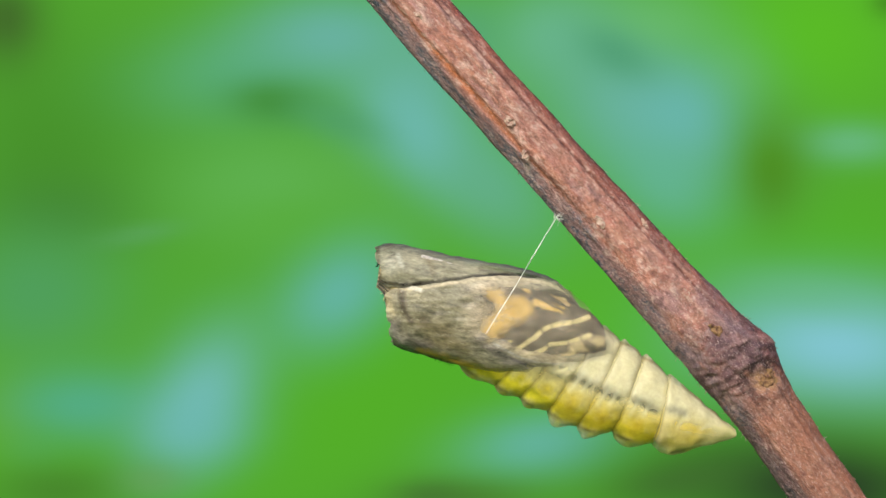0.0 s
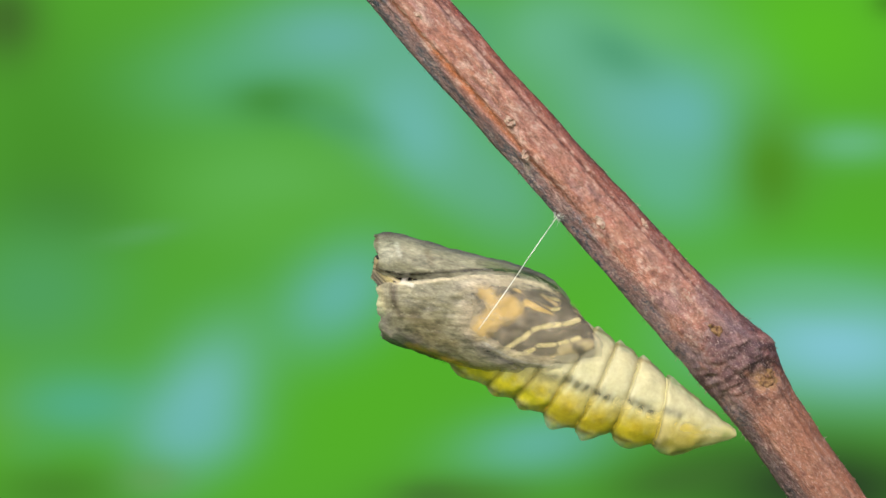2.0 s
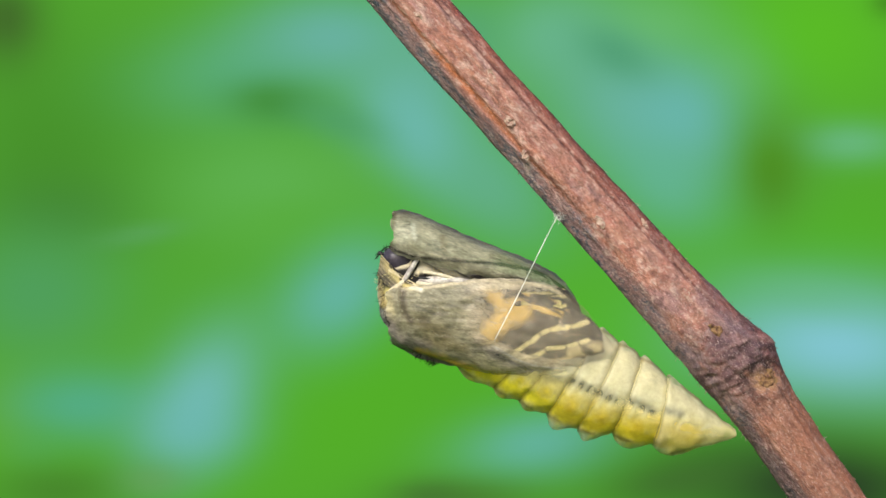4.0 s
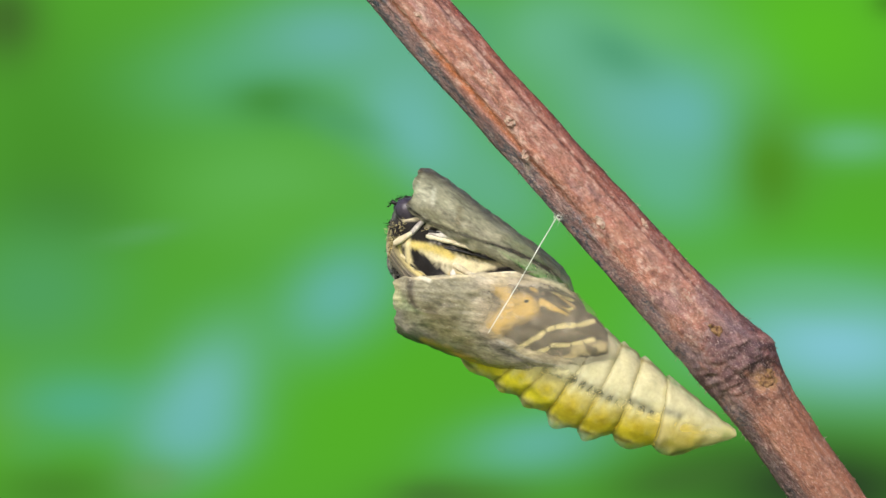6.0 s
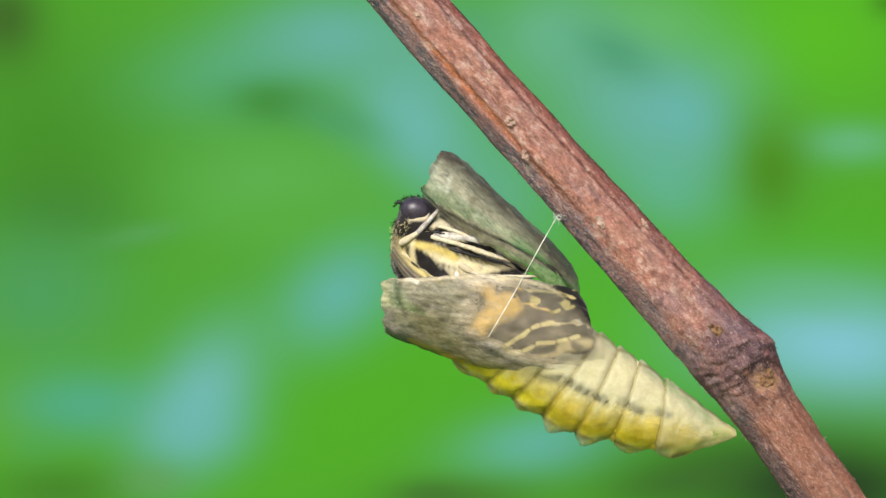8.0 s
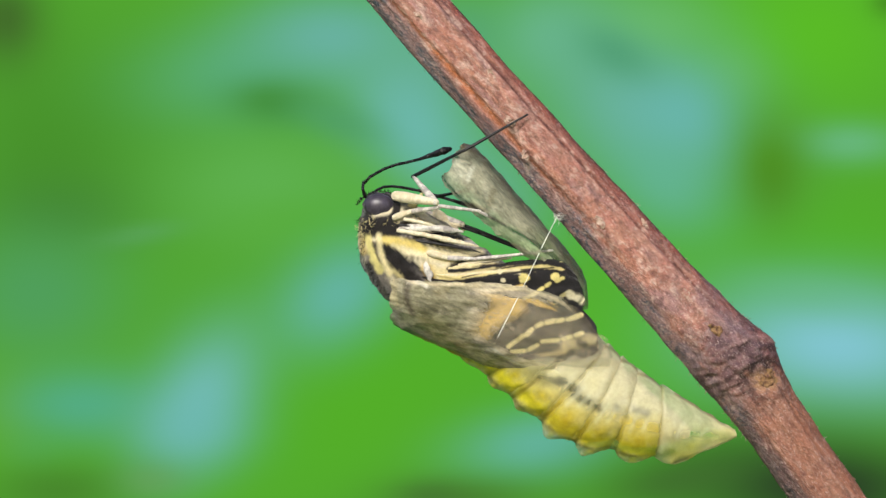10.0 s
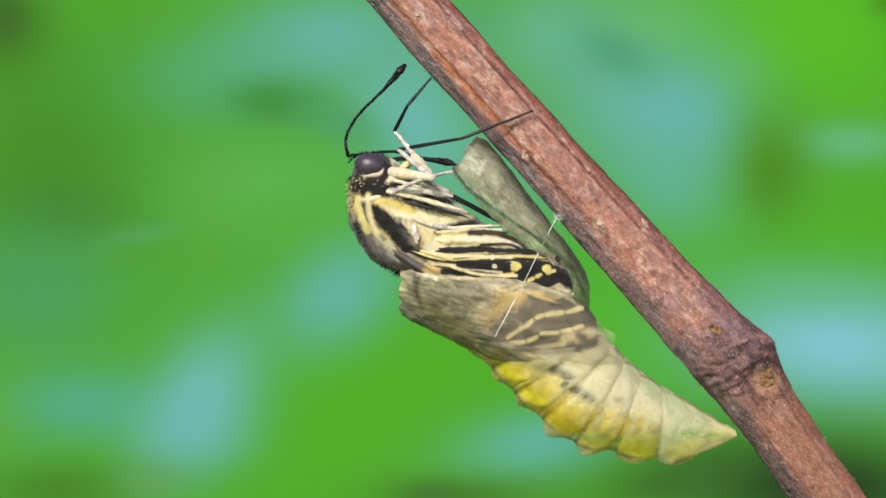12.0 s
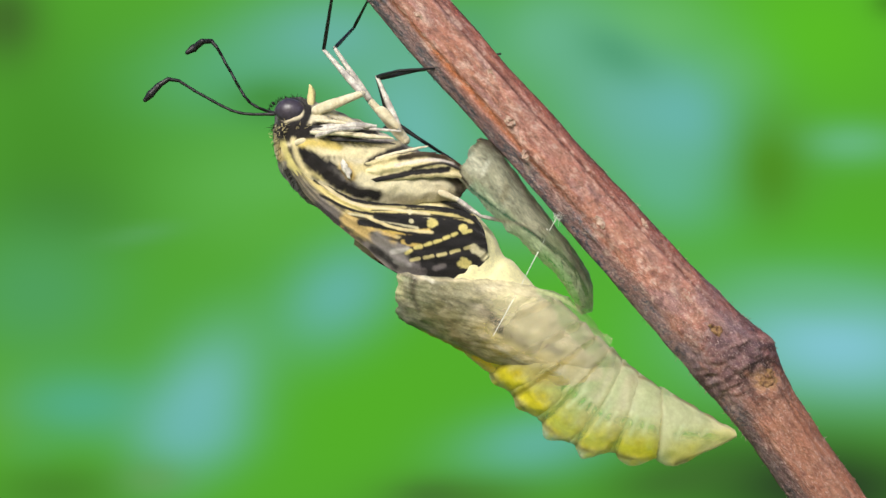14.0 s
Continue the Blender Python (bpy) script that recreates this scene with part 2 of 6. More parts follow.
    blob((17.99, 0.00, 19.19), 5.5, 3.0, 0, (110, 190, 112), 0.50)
    # dark gaps, painted into the sheet
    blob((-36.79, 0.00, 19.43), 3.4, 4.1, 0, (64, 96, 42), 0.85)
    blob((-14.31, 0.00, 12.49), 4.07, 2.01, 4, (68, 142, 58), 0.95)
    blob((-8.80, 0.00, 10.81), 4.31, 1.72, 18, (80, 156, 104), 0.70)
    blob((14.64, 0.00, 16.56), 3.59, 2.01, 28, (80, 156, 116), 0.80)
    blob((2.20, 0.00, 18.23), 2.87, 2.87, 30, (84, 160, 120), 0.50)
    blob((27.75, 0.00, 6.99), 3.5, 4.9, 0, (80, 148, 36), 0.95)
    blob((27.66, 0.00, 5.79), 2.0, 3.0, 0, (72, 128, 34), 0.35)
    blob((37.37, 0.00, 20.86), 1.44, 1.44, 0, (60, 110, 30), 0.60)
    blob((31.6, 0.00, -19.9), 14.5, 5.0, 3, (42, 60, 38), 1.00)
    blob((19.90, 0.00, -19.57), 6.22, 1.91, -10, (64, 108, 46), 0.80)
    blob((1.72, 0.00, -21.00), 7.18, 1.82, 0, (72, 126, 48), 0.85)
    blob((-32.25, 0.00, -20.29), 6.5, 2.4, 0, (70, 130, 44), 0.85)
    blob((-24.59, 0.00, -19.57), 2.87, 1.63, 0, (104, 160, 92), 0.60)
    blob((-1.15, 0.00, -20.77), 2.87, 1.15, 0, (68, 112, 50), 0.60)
    # more of the same leaves beyond the view
    rng = random.Random(8)
    for _ in range(150):
        x, z = rng.uniform(-110, 110), rng.uniform(-76, 58)
        if abs(x) > 48 or abs(z) > 30:
            blob((x, 0, z), rng.uniform(4, 9), rng.uniform(2, 6), rng.uniform(-60, 60), rng.choice(((74, 147, 43), (96, 176, 84), (98, 174, 140), (64, 108, 46), (86, 178, 40))), rng.uniform(0.5, 0.9))
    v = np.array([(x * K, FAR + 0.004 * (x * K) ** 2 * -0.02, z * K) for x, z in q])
    ob = part("backdrop", (v, grid_faces(rows, cols)), glow("painted_foliage_glow"), colours=np.hstack([col, np.ones((len(q), 1))]))
    tagged(ob, "glowing sheet painted as soft green and pale blue foliage far out of focus", "foliage", kind="structure")


backdrop()


def ground():
    bm = bmesh.new()
    bmesh.ops.create_grid(bm, x_segments=2, y_segments=2, size=400)
    me = bpy.data.meshes.new("ground")
    bm.to_mesh(me)
    bm.free()
    me.materials.append(TURF)
    tagged(new("ground", me), "green grassy ground below the twig", "ground", kind="structure")


ground()


# ---- the twig ----
def twig():
    ob = thing("twig", (24.45, 0.00, -9.52), "reddish brown woody twig with a knobbly node and peeling bark", "twig")
    axis = [(-11.44, 0.00, 30.67), (-2.97, 0.00, 21.10), (3.40, 0.00, 13.92), (9.76, 0.00, 6.75), (14.16, 0.00, 1.87), (18.37, 0.00, -2.82), (21.44, 0.00, -6.17), (24.21, 0.00, -9.14), (26.46, 0.00, -12.15), (28.52, 0.00, -15.26), (32.63, 0.00, -21.10), (39.62, 0.00, -30.81)]
    rad = [2.62, 2.62, 2.62, 2.66, 2.75, 2.9, 3.08, 3.2, 2.95, 2.66, 2.6, 2.55]
    rows, cols = 620, 130
    LIP = curve([(q[0], q[2]) for q in ((21.72, 0.00, -10.57), (22.39, 0.00, -9.23), (23.97, 0.00, -8.18), (26.12, 0.00, -7.42), (27.94, 0.00, -7.89))], 60)
    LIP2 = curve([(q[0], q[2]) for q in ((22.54, 0.00, -11.91), (23.97, 0.00, -10.57), (25.65, 0.00, -9.52), (26.84, 0.00, -9.14))], 40)
    HOLLOW = (26.90, 0.00, -11.00)
    DOME = (28.42, 0.00, -7.80)
    c = curve([(*a, r) for a, r in zip(axis, rad)], rows)
    v, col = [], []
    RED, ORANGE, GREY, DARK, TAN, PINK = (np.array(srgb(*k)) for k in
        ((156, 94, 78), (178, 106, 66), (146, 126, 128), (62, 42, 44), (182, 138, 116), (180, 132, 120)))
    node = np.array(((24.50, 0.00, -9.52)[0], (24.50, 0.00, -9.52)[2]))
    for i, row in enumerate(c):
        d = Vector(c[min(i + 1, rows - 1)][:3] - c[max(i - 1, 0)][:3]).normalized()
        left = Vector((d.z, 0, -d.x))
        s = i / rows * 40
        dn = float((row[0] - node[0]) * d.x + (row[2] - node[1]) * d.z)
        for k in range(cols):
            a = 2 * math.pi * k / cols
            out = math.cos(a) * left + math.sin(a) * Vector((0, -1, 0))
            ridge = 0.10 * math.sin(3 * a + 0.6 + 0.8 * noise.noise(Vector((s * 0.12, 0, 3)))) + 0.07 * math.sin(7 * a + 1.5 * noise.noise(Vector((s * 0.2, 0, 9))))
            bits = noise.fractal(Vector((math.cos(a) * 2.2, math.sin(a) * 2.2, s * 0.45)), 0.9, 2.1, 5)
            fibre = noise.noise(Vector((math.cos(a) * 7, math.sin(a) * 7, s * 0.35)))
            r = float(row[3]) + ridge + 0.11 * bits + 0.06 * fibre
            # the groove that runs along the upper stretch
            gr = math.exp(-((a - 1.02 - 0.02 * math.sin(s)) / 0.13) ** 2) * max(0, min(1, (19 - s) / 8))
            r -= 0.22 * gr
            # the sharp furrow along the upper flank
            furrow = math.exp(-((a - 2.22 - 0.06 * noise.noise(Vector((s * 0.25, 0, 5)))) / 0.07) ** 2)
            r -= 0.16 * furrow
            # collar of the node
            lump = 0.42 * math.exp(-((dn - 0.1) / 1.5) ** 2) * (0.5 + 0.5 * math.cos(a - 2.5))
            r += float(lump) * (0.75 + 0.7 * noise.noise(Vector((a * 2, dn * 0.9, 1))))
            p = Vector(row[:3]) + r * out
            if abs(dn) < 6 and math.sin(a) > -0.2:
                # folded lip of the node, the wrinkles under it and the hollow of the leaf scar
                lip = np.linalg.norm(LIP - np.array((p.x, p.z)), axis=1).min()
                up = 0.20 * math.exp(-(lip / 0.6) ** 2) * (0.7 + 0.6 * noise.noise(Vector((p.x, p.z, 4)) * 1.4))
                low_lip = np.linalg.norm(LIP2 - np.array((p.x, p.z)), axis=1).min()
                up += 0.12 * math.exp(-(low_lip / 0.3) ** 2) - 0.3 * math.exp(-((p.x - HOLLOW[0]) ** 2 + (p.z - HOLLOW[2]) ** 2) / 0.9)
                up += 0.34 * noise.noise(Vector((p.x * 1.2, p.z * 2.0, 8))) * math.exp(-(dn / 2.2) ** 2)
                up *= max(0, min(1, (math.sin(a) - 0.2) / 0.45))
                up += 0.55 * math.exp(-((p.x - DOME[0]) ** 2 + (p.z - DOME[2]) ** 2) / 1.6)
                p = p + float(up) * out
            v.append(tuple(p))
            # colour by place round the stem: greyish lower edge, red flank, upper edge painted as shaded
            w1 = noise.noise(Vector((math.cos(a) * 1.5, math.sin(a) * 1.5, s * 0.35))) + 0.5 * fibre
            w2 = noise.noise(Vector((math.cos(a) * 6, math.sin(a) * 6, s * 1.1 + 20)))
            w3 = noise.fractal(Vector((math.cos(a) * 5.5, math.sin(a) * 5.5, s * 2.4 + 40)), 0.6, 2.2, 5)
            w4 = noise.noise(Vector((math.cos(a) * 1.2, math.sin(a) * 1.2, s * 0.3 + 90)))
            q = RED * 0.5 + PINK * 0.5
            lil = max(0, min(1, 0.2 + 1.6 * noise.noise(Vector((math.cos(a) * 2.5, math.sin(a) * 2.5, s * 0.7 + 60)))))
            q = q + (np.array(srgb(142, 112, 112)) - q) * lil * 0.75
            q = q + (TAN - q) * max(0, min(1, 0.35 + 1.1 * w2)) * 0.6
            q = q + (ORANGE - q) * max(gr, max(0, min(1, 1.4 * w1)) * 0.65 * math.exp(-((a - 1.1) / 0.6) ** 2))
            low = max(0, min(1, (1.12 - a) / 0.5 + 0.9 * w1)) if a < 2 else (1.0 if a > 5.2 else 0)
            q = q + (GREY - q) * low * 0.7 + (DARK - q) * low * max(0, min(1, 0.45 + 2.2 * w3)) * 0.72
            # the shadow band of the upper flank is put into the colour
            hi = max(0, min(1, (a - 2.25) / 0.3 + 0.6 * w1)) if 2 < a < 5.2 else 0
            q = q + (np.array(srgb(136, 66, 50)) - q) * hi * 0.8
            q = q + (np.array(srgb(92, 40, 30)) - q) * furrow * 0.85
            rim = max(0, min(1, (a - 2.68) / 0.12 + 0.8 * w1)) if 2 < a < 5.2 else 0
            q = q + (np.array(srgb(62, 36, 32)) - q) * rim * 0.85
            spot = max(0, min(1, (w3 - 0.28 + 0.45 * w4) * 2.8)) * 0.62
            q = q + (np.array(srgb(206, 176, 162)) - q) * spot * (1 - 0.6 * hi)
            pit = max(0, min(1, (-w3 - 0.25) * 4))
            q = q + (DARK - q) * pit * 0.4
            pur = math.exp(-((dn + 2.2) / 4.6) ** 2) * max(0, min(1, 0.55 + 0.9 * w1 + 0.5 * w3))
            q = q + (np.array(srgb(122, 100, 106)) - q) * pur * 0.85
            nd = math.exp(-(dn / 2.6) ** 2)
            q = q + (np.array(srgb(84, 60, 66)) - q) * nd * max(0, min(1, 0.65 + w2)) * 0.85
            if abs(dn) < 6 and math.sin(a) > 0:
                ds = math.hypot((p.x - HOLLOW[0]) * 0.8, p.z - HOLLOW[2]) + 0.5 * w2 + 0.4 * w3
                q = q + (np.array(srgb(46, 30, 30)) - q) * 0.8 * math.exp(-((ds - 1.55) / 0.36) ** 2)
                q = q + (np.array(srgb(168, 128, 88)) - q) * max(0, min(1, (1.25 - ds) / 0.6)) * max(0.25, min(1, 0.75 + 1.2 * w3))
                # crevice shade under the folded lip and a lighter lip edge, both painted
                q = q + (np.array(srgb(58, 40, 44)) - q) * 0.5 * math.exp(-(np.linalg.norm(LIP - np.array((p.x - 0.15, p.z + 0.45)), axis=1).min() / 0.35) ** 2)
                q = q + (np.array(srgb(150, 116, 112)) - q) * 0.5 * math.exp(-(np.linalg.norm(LIP - np.array((p.x, p.z - 0.1)), axis=1).min() / 0.22) ** 2)
                q = q + (np.array(srgb(70, 48, 54)) - q) * 0.55 * math.exp(-(((p.x - (22.54, 0.00, -8.09)[0]) / 1.1) ** 2 + ((p.z - (22.54, 0.00, -8.09)[2]) / 1.3) ** 2))
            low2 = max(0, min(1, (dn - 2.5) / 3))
            # below the node the lower flank's shade is painted as darker brown
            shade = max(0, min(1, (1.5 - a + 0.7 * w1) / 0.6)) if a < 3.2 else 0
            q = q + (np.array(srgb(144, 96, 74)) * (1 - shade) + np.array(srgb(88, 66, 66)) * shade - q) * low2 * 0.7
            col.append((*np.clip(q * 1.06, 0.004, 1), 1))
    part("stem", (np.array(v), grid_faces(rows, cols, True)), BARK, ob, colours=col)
    rng = random.Random(5)
    # corky leaf scar on the node
    sv, sf = ball((26.75, -2.25, -11.00), (1.6, 0.42, 1.15), 62, 50, 60, amount=0.3, size=0.4)
    sc = np.array((27.10, 0.00, -11.00))
    far = np.hypot(sv[:, 0] - sc[0], (sv[:, 2] - sc[2]) * 1.2)
    sv[:, 1] -= 0.09 * np.sin(far * 13 + 0.8 * np.sin(sv[:, 0] * 3))
    part("leaf_scar", (sv, sf), SCAR, ob, "tan corky leaf scar")
    part("leaf_scar_bud", ball((22.75, -2.90, -6.75), (0.7, 0.32, 0.42), 45, amount=0.3, size=0.5), SCAR, ob, "greyish brown bud scale")
    for p, a, b in (((5.58, -2.62, 10.73), 0.62, 0.34), ((3.97, -2.60, 14.70), 0.5, 0.24), ((13.13, -2.70, 2.31), 0.7, 0.32),
                    ((16.95, -2.20, 2.04), 0.55, 0.16), ((20.31, -2.75, -3.73), 0.5, 0.3), ((6.90, -2.60, 7.80), 0.5, 0.22), ((-2.08, -2.60, 19.61), 0.4, 0.2)):
        part("lenticel", ball(p, (a, 0.05, b), 50 + rng.uniform(-8, 8), 20, 28, amount=0.24, size=0.3), PALE, ob, "pale raised lenticel")
    # loose bark fibres along both edges
    spots = []
    for _ in range(520):
        i = rng.randrange(20, rows - 30)
        k = rng.choice((0, 1, 2, 3, 127, 128, 129, 60, 61, 62, 63, 64, 65, 66, 67, 68))
        spots.append(v[i * cols + k])
    part("bark_fibres", hairs(spots, rng, 0.42, (0.4, -0.2, -0.5), 1.0, 0.03), surface("fibre", 0.8, colour=srgb(120, 84, 76), second=srgb(190, 170, 160), grain=1500, vary=0.3, bump=0.0), ob, "loose bark fibres")["kind"] = "stuff"
    return ob


twig()

# ---- the pupal case ----
TIP = (24.69, 0.00, -15.65)
case = thing("pupal_case", TIP, "split swallowtail pupal case, translucent grey and yellow, hung from the twig", "chrysalis")


def torn(v, rows, cols):
    """Ragged front and upper rims on a lofted shell."""
    for i in range(rows):
        for k in range(cols):
            p = v[i * cols + k]
            front, rim = math.exp(-i / 7), math.exp(-min(k, cols - 1 - k) / 6)
            p[0] += 0.24 * front * noise.fractal(Vector((p[1], p[2], 2.0)) * 0.9, 0.7, 2.1, 4)
            p[2] += 0.08 * rim * noise.fractal(Vector((p[0], 3.0, 5.0)) * 1.1, 0.7, 2.1, 4)
            # fine creases along the shell
            p[1] -= 0.05 * noise.noise(Vector((p[0] * 0.35, p[2] * 3.2, 1.0)))


def head_cap():
    sec = [((-5.60, 0.00, 0.24), (-5.22, 0.00, -2.92), 2.6), ((-4.59, 0.00, 0.48), (-4.07, 0.00, -3.21), 3.0), ((-3.30, 0.00, 0.33), (-2.68, 0.00, -3.25), 3.3), ((0.77, 0.00, -0.57), (0.77, 0.00, -3.49), 3.6), ((4.59, 0.00, -1.24), (4.02, 0.00, -3.54), 3.5),
           ((7.46, 0.00, -1.82), (6.60, 0.00, -3.64), 3.1), ((9.57, 0.00, -2.63), (8.71, 0.00, -4.26), 2.5), ((11.20, 0.00, -4.35), (10.53, 0.00, -5.07), 1.3)]
    g = loft(sec, -118, 118, 130, 90, amount=0.14, size=0.9)
    v = g[0]
    torn(v, 130, 90)
    marks = [
        ([(-4.98, 0.00, -1.39), (-1.15, 0.00, -2.11), (5.55, 0.00, -2.34)], 0.8, srgb(150, 146, 118), 0.9, 0.6),
        ([(-3.06, 0.00, -0.67), (0.77, 0.00, -1.39), (4.59, 0.00, -1.77)], 0.3, srgb(184, 178, 150), 0.5, 0.6),
        ([(-5.60, 0.00, 0.29), (-3.30, 0.00, 0.43), (0.77, 0.00, -0.48), (5.55, 0.00, -1.34), (9.62, 0.00, -2.54)], 0.24, srgb(64, 54, 44), 0.35, 0.85),
        ([(-5.55, 0.00, 0.53), (-5.36, 0.00, -2.63)], 0.22, srgb(84, 70, 50), 0.25, 0.8),
        ([(-4.50, 0.00, -1.39)], 0.7, srgb(190, 188, 164), 0.6, 0.6),
        ([(-3.78, 0.00, -0.53), (-3.44, 0.00, -1.39)], 0.2, srgb(200, 198, 176), 0.2, 0.7)]
    marks += [
        ([(-5.36, 0.00, -2.73), (-2.82, 0.00, -2.97), (0.77, 0.00, -2.54), (4.11, 0.00, -2.15), (7.46, 0.00, -2.30), (9.86, 0.00, -3.30)], 0.13, srgb(34, 29, 27), 0.16, 0.9),
        ([(-1.15, 0.00, -1.00), (-0.77, 0.00, -1.87)], 0.25, srgb(112, 100, 74), 0.3, 0.6),
        ([(3.16, 0.00, -1.58), (5.55, 0.00, -1.87)], 0.2, srgb(110, 100, 80), 0.3, 0.6)]
    col = paint(v, srgb(141, 138, 117), marks, 0.78,
        [([(4.59, 0.00, -1.87), (10.81, 0.00, -4.26)], 1.2, 0.62, 1.0), ([(-5.60, 0.00, 0.29), (-3.30, 0.00, 0.43), (0.77, 0.00, -0.48), (5.55, 0.00, -1.34), (9.62, 0.00, -2.54)], 0.3, 0.95, 0.4)])
    return part("head_cap", g, CASE, case, "grey brown flap of the case, lifted", pivot=(10.91, 0.00, -4.07), colours=col)


def wing_case():
    sec = [((-4.78, 0.00, -3.68), (-4.31, 0.00, -8.09), 3.0), ((-4.07, 0.00, -3.25), (-2.82, 0.00, -8.66), 3.5), ((-2.78, 0.00, -3.16), (-0.57, 0.00, -9.23), 4.1), ((0.77, 0.00, -2.68), (2.44, 0.00, -10.10), 4.55), ((4.11, 0.00, -2.30), (5.07, 0.00, -10.67), 4.7),
           ((6.99, 0.00, -2.39), (7.70, 0.00, -10.86), 4.7), ((9.62, 0.00, -2.92), (10.33, 0.00, -10.77), 4.5), ((12.06, 0.00, -4.88), (12.34, 0.00, -10.10), 4.1), ((14.26, 0.00, -7.51), (14.16, 0.00, -9.04), 3.2)]
    g = loft(sec, 52, 252, 200, 150, amount=0.15, size=1.0, full=0.6)
    v = g[0]
    torn(v, 200, 150)
    marks = [
        ([(4.59, 0.00, -4.74), (8.42, 0.00, -7.13), (13.21, 0.00, -8.09)], 2.9, srgb(208, 192, 164), 1.6, 0.9)]
    marks += [
        ([(-0.67, 0.00, -4.98)], 2.6, srgb(138, 133, 106), 1.8, 0.8)]
    marks += [
        ([(-2.11, 0.00, -3.78), (0.77, 0.00, -4.26), (3.16, 0.00, -4.02)], 0.5, srgb(138, 133, 106), 0.7, 0.7),
        ([(-1.87, 0.00, -6.08), (0.29, 0.00, -7.03)], 0.6, srgb(104, 94, 66), 0.7, 0.75),
        ([(-1.15, 0.00, -7.61), (1.72, 0.00, -8.18)], 0.5, srgb(140, 126, 88), 0.7, 0.6),
        ([(-3.44, 0.00, -3.59), (-3.25, 0.00, -4.98), (-2.68, 0.00, -5.98)], 0.28, srgb(76, 66, 56), 0.35, 0.8),
        ([(-4.78, 0.00, -3.78), (-4.31, 0.00, -5.69)], 0.4, srgb(178, 166, 128), 0.5, 0.7),
        ([(-4.50, 0.00, -6.41), (-3.92, 0.00, -7.70), (-1.63, 0.00, -8.28)], 0.7, srgb(124, 115, 110), 0.8, 0.8)]
    marks += [
        ([(-1.87, 0.00, -8.80), (0.29, 0.00, -9.43), (2.68, 0.00, -10.24)], 0.5, srgb(206, 172, 54), 0.5, 0.85),
        ([(-5.45, 0.00, -2.82), (-2.82, 0.00, -3.30), (0.77, 0.00, -2.82), (4.11, 0.00, -2.44), (8.42, 0.00, -2.82), (10.57, 0.00, -3.88)], 0.12, srgb(206, 192, 158), 0.12, 0.95),
        ([(-2.78, 0.00, -3.16), (-1.87, 0.00, -3.40)], 0.16, srgb(226, 220, 200), 0.12, 0.8),
        ([(-4.21, 0.00, -8.18), (-2.34, 0.00, -8.76), (-0.19, 0.00, -9.52), (2.44, 0.00, -10.48)], 0.26, srgb(46, 39, 32), 0.3, 0.9),
        ([(3.16, 0.00, -7.42), (5.55, 0.00, -9.33), (9.38, 0.00, -10.00), (12.73, 0.00, -9.76)], 0.4, srgb(150, 142, 132), 0.5, 0.7)]
    marks += [
        ([(4.11, 0.00, -7.80), (6.99, 0.00, -9.23), (10.33, 0.00, -9.71)], 0.1, srgb(196, 190, 176), 0.1, 0.8),
        ([(4.59, 0.00, -8.56), (7.46, 0.00, -9.81), (10.81, 0.00, -10.19)], 0.12, srgb(92, 88, 92), 0.15, 0.7),
        ([(9.62, 0.00, -2.82), (12.06, 0.00, -4.98), (14.26, 0.00, -7.42)], 0.2, srgb(96, 84, 56), 0.25, 0.7)]
    col = paint(v, srgb(145, 139, 115), marks, 0.82,
        [([(6.99, 0.00, -5.93), (10.33, 0.00, -6.41), (13.44, 0.00, -7.61)], 3.2, 0.33, 1.8), ([(4.11, 0.00, -6.17), (4.83, 0.00, -4.26)], 1.7, 0.36, 1.4), ([(3.16, 0.00, -7.61), (6.99, 0.00, -9.14), (10.81, 0.00, -10.00)], 0.5, 0.7, 0.5), ([(4.11, 0.00, -11.91), (8.42, 0.00, -11.67), (12.25, 0.00, -11.44), (14.64, 0.00, -10.00)], 1.5, 0.02, 1.4)])
    return part("wing_case", g, CASE, case, "translucent grey wing cover of the case", pivot=(-4.26, 0.00, -7.99), colours=col)


RINGS = [((7.94, 0.00, -4.02), (1.34, 0.00, -9.81), 3.0), ((10.33, 0.00, -4.98), (4.31, 0.00, -11.48), 3.3), ((11.77, 0.00, -5.69), (6.41, 0.00, -12.54), 3.45), ((13.30, 0.00, -6.56), (8.66, 0.00, -13.68), 3.5), ((15.02, 0.00, -7.75), (11.20, 0.00, -15.02), 3.4), ((16.89, 0.00, -9.00), (14.07, 0.00, -15.60), 3.15), ((19.00, 0.00, -10.57), (17.66, 0.00, -16.56), 2.75), ((24.78, 0.00, -15.17), (24.78, 0.00, -16.03), 0.4)]
TAIL = [((19.00, 0.00, -10.67), (17.66, 0.00, -16.46), 2.6), ((19.33, 0.00, -10.67), (18.13, 0.00, -16.94), 2.8), ((20.19, 0.00, -11.48), (19.28, 0.00, -17.18), 2.55), ((21.53, 0.00, -12.58), (20.86, 0.00, -16.94), 2.05), ((22.87, 0.00, -13.73), (22.30, 0.00, -16.60), 1.4), ((23.92, 0.00, -14.59), (23.73, 0.00, -16.32), 0.85), ((24.78, 0.00, -15.26), (24.78, 0.00, -15.98), 0.3)]


def toward(p, q, u):
    return np.array(p) * (1 - u) + np.array(q) * u


def bulge(a, b, u, grow):
    """A section between two seams of the abdomen, swollen about its middle."""
    top, low = toward(a[0], b[0], u), toward(a[1], b[1], u)
    c = (top + low) / 2
    return tuple(c + (top - c) * grow), tuple(c + (low - c) * grow), (a[2] * (1 - u) + b[2] * u) * grow


def down(sec, g):
    return tuple(toward(sec[0], sec[1], g))


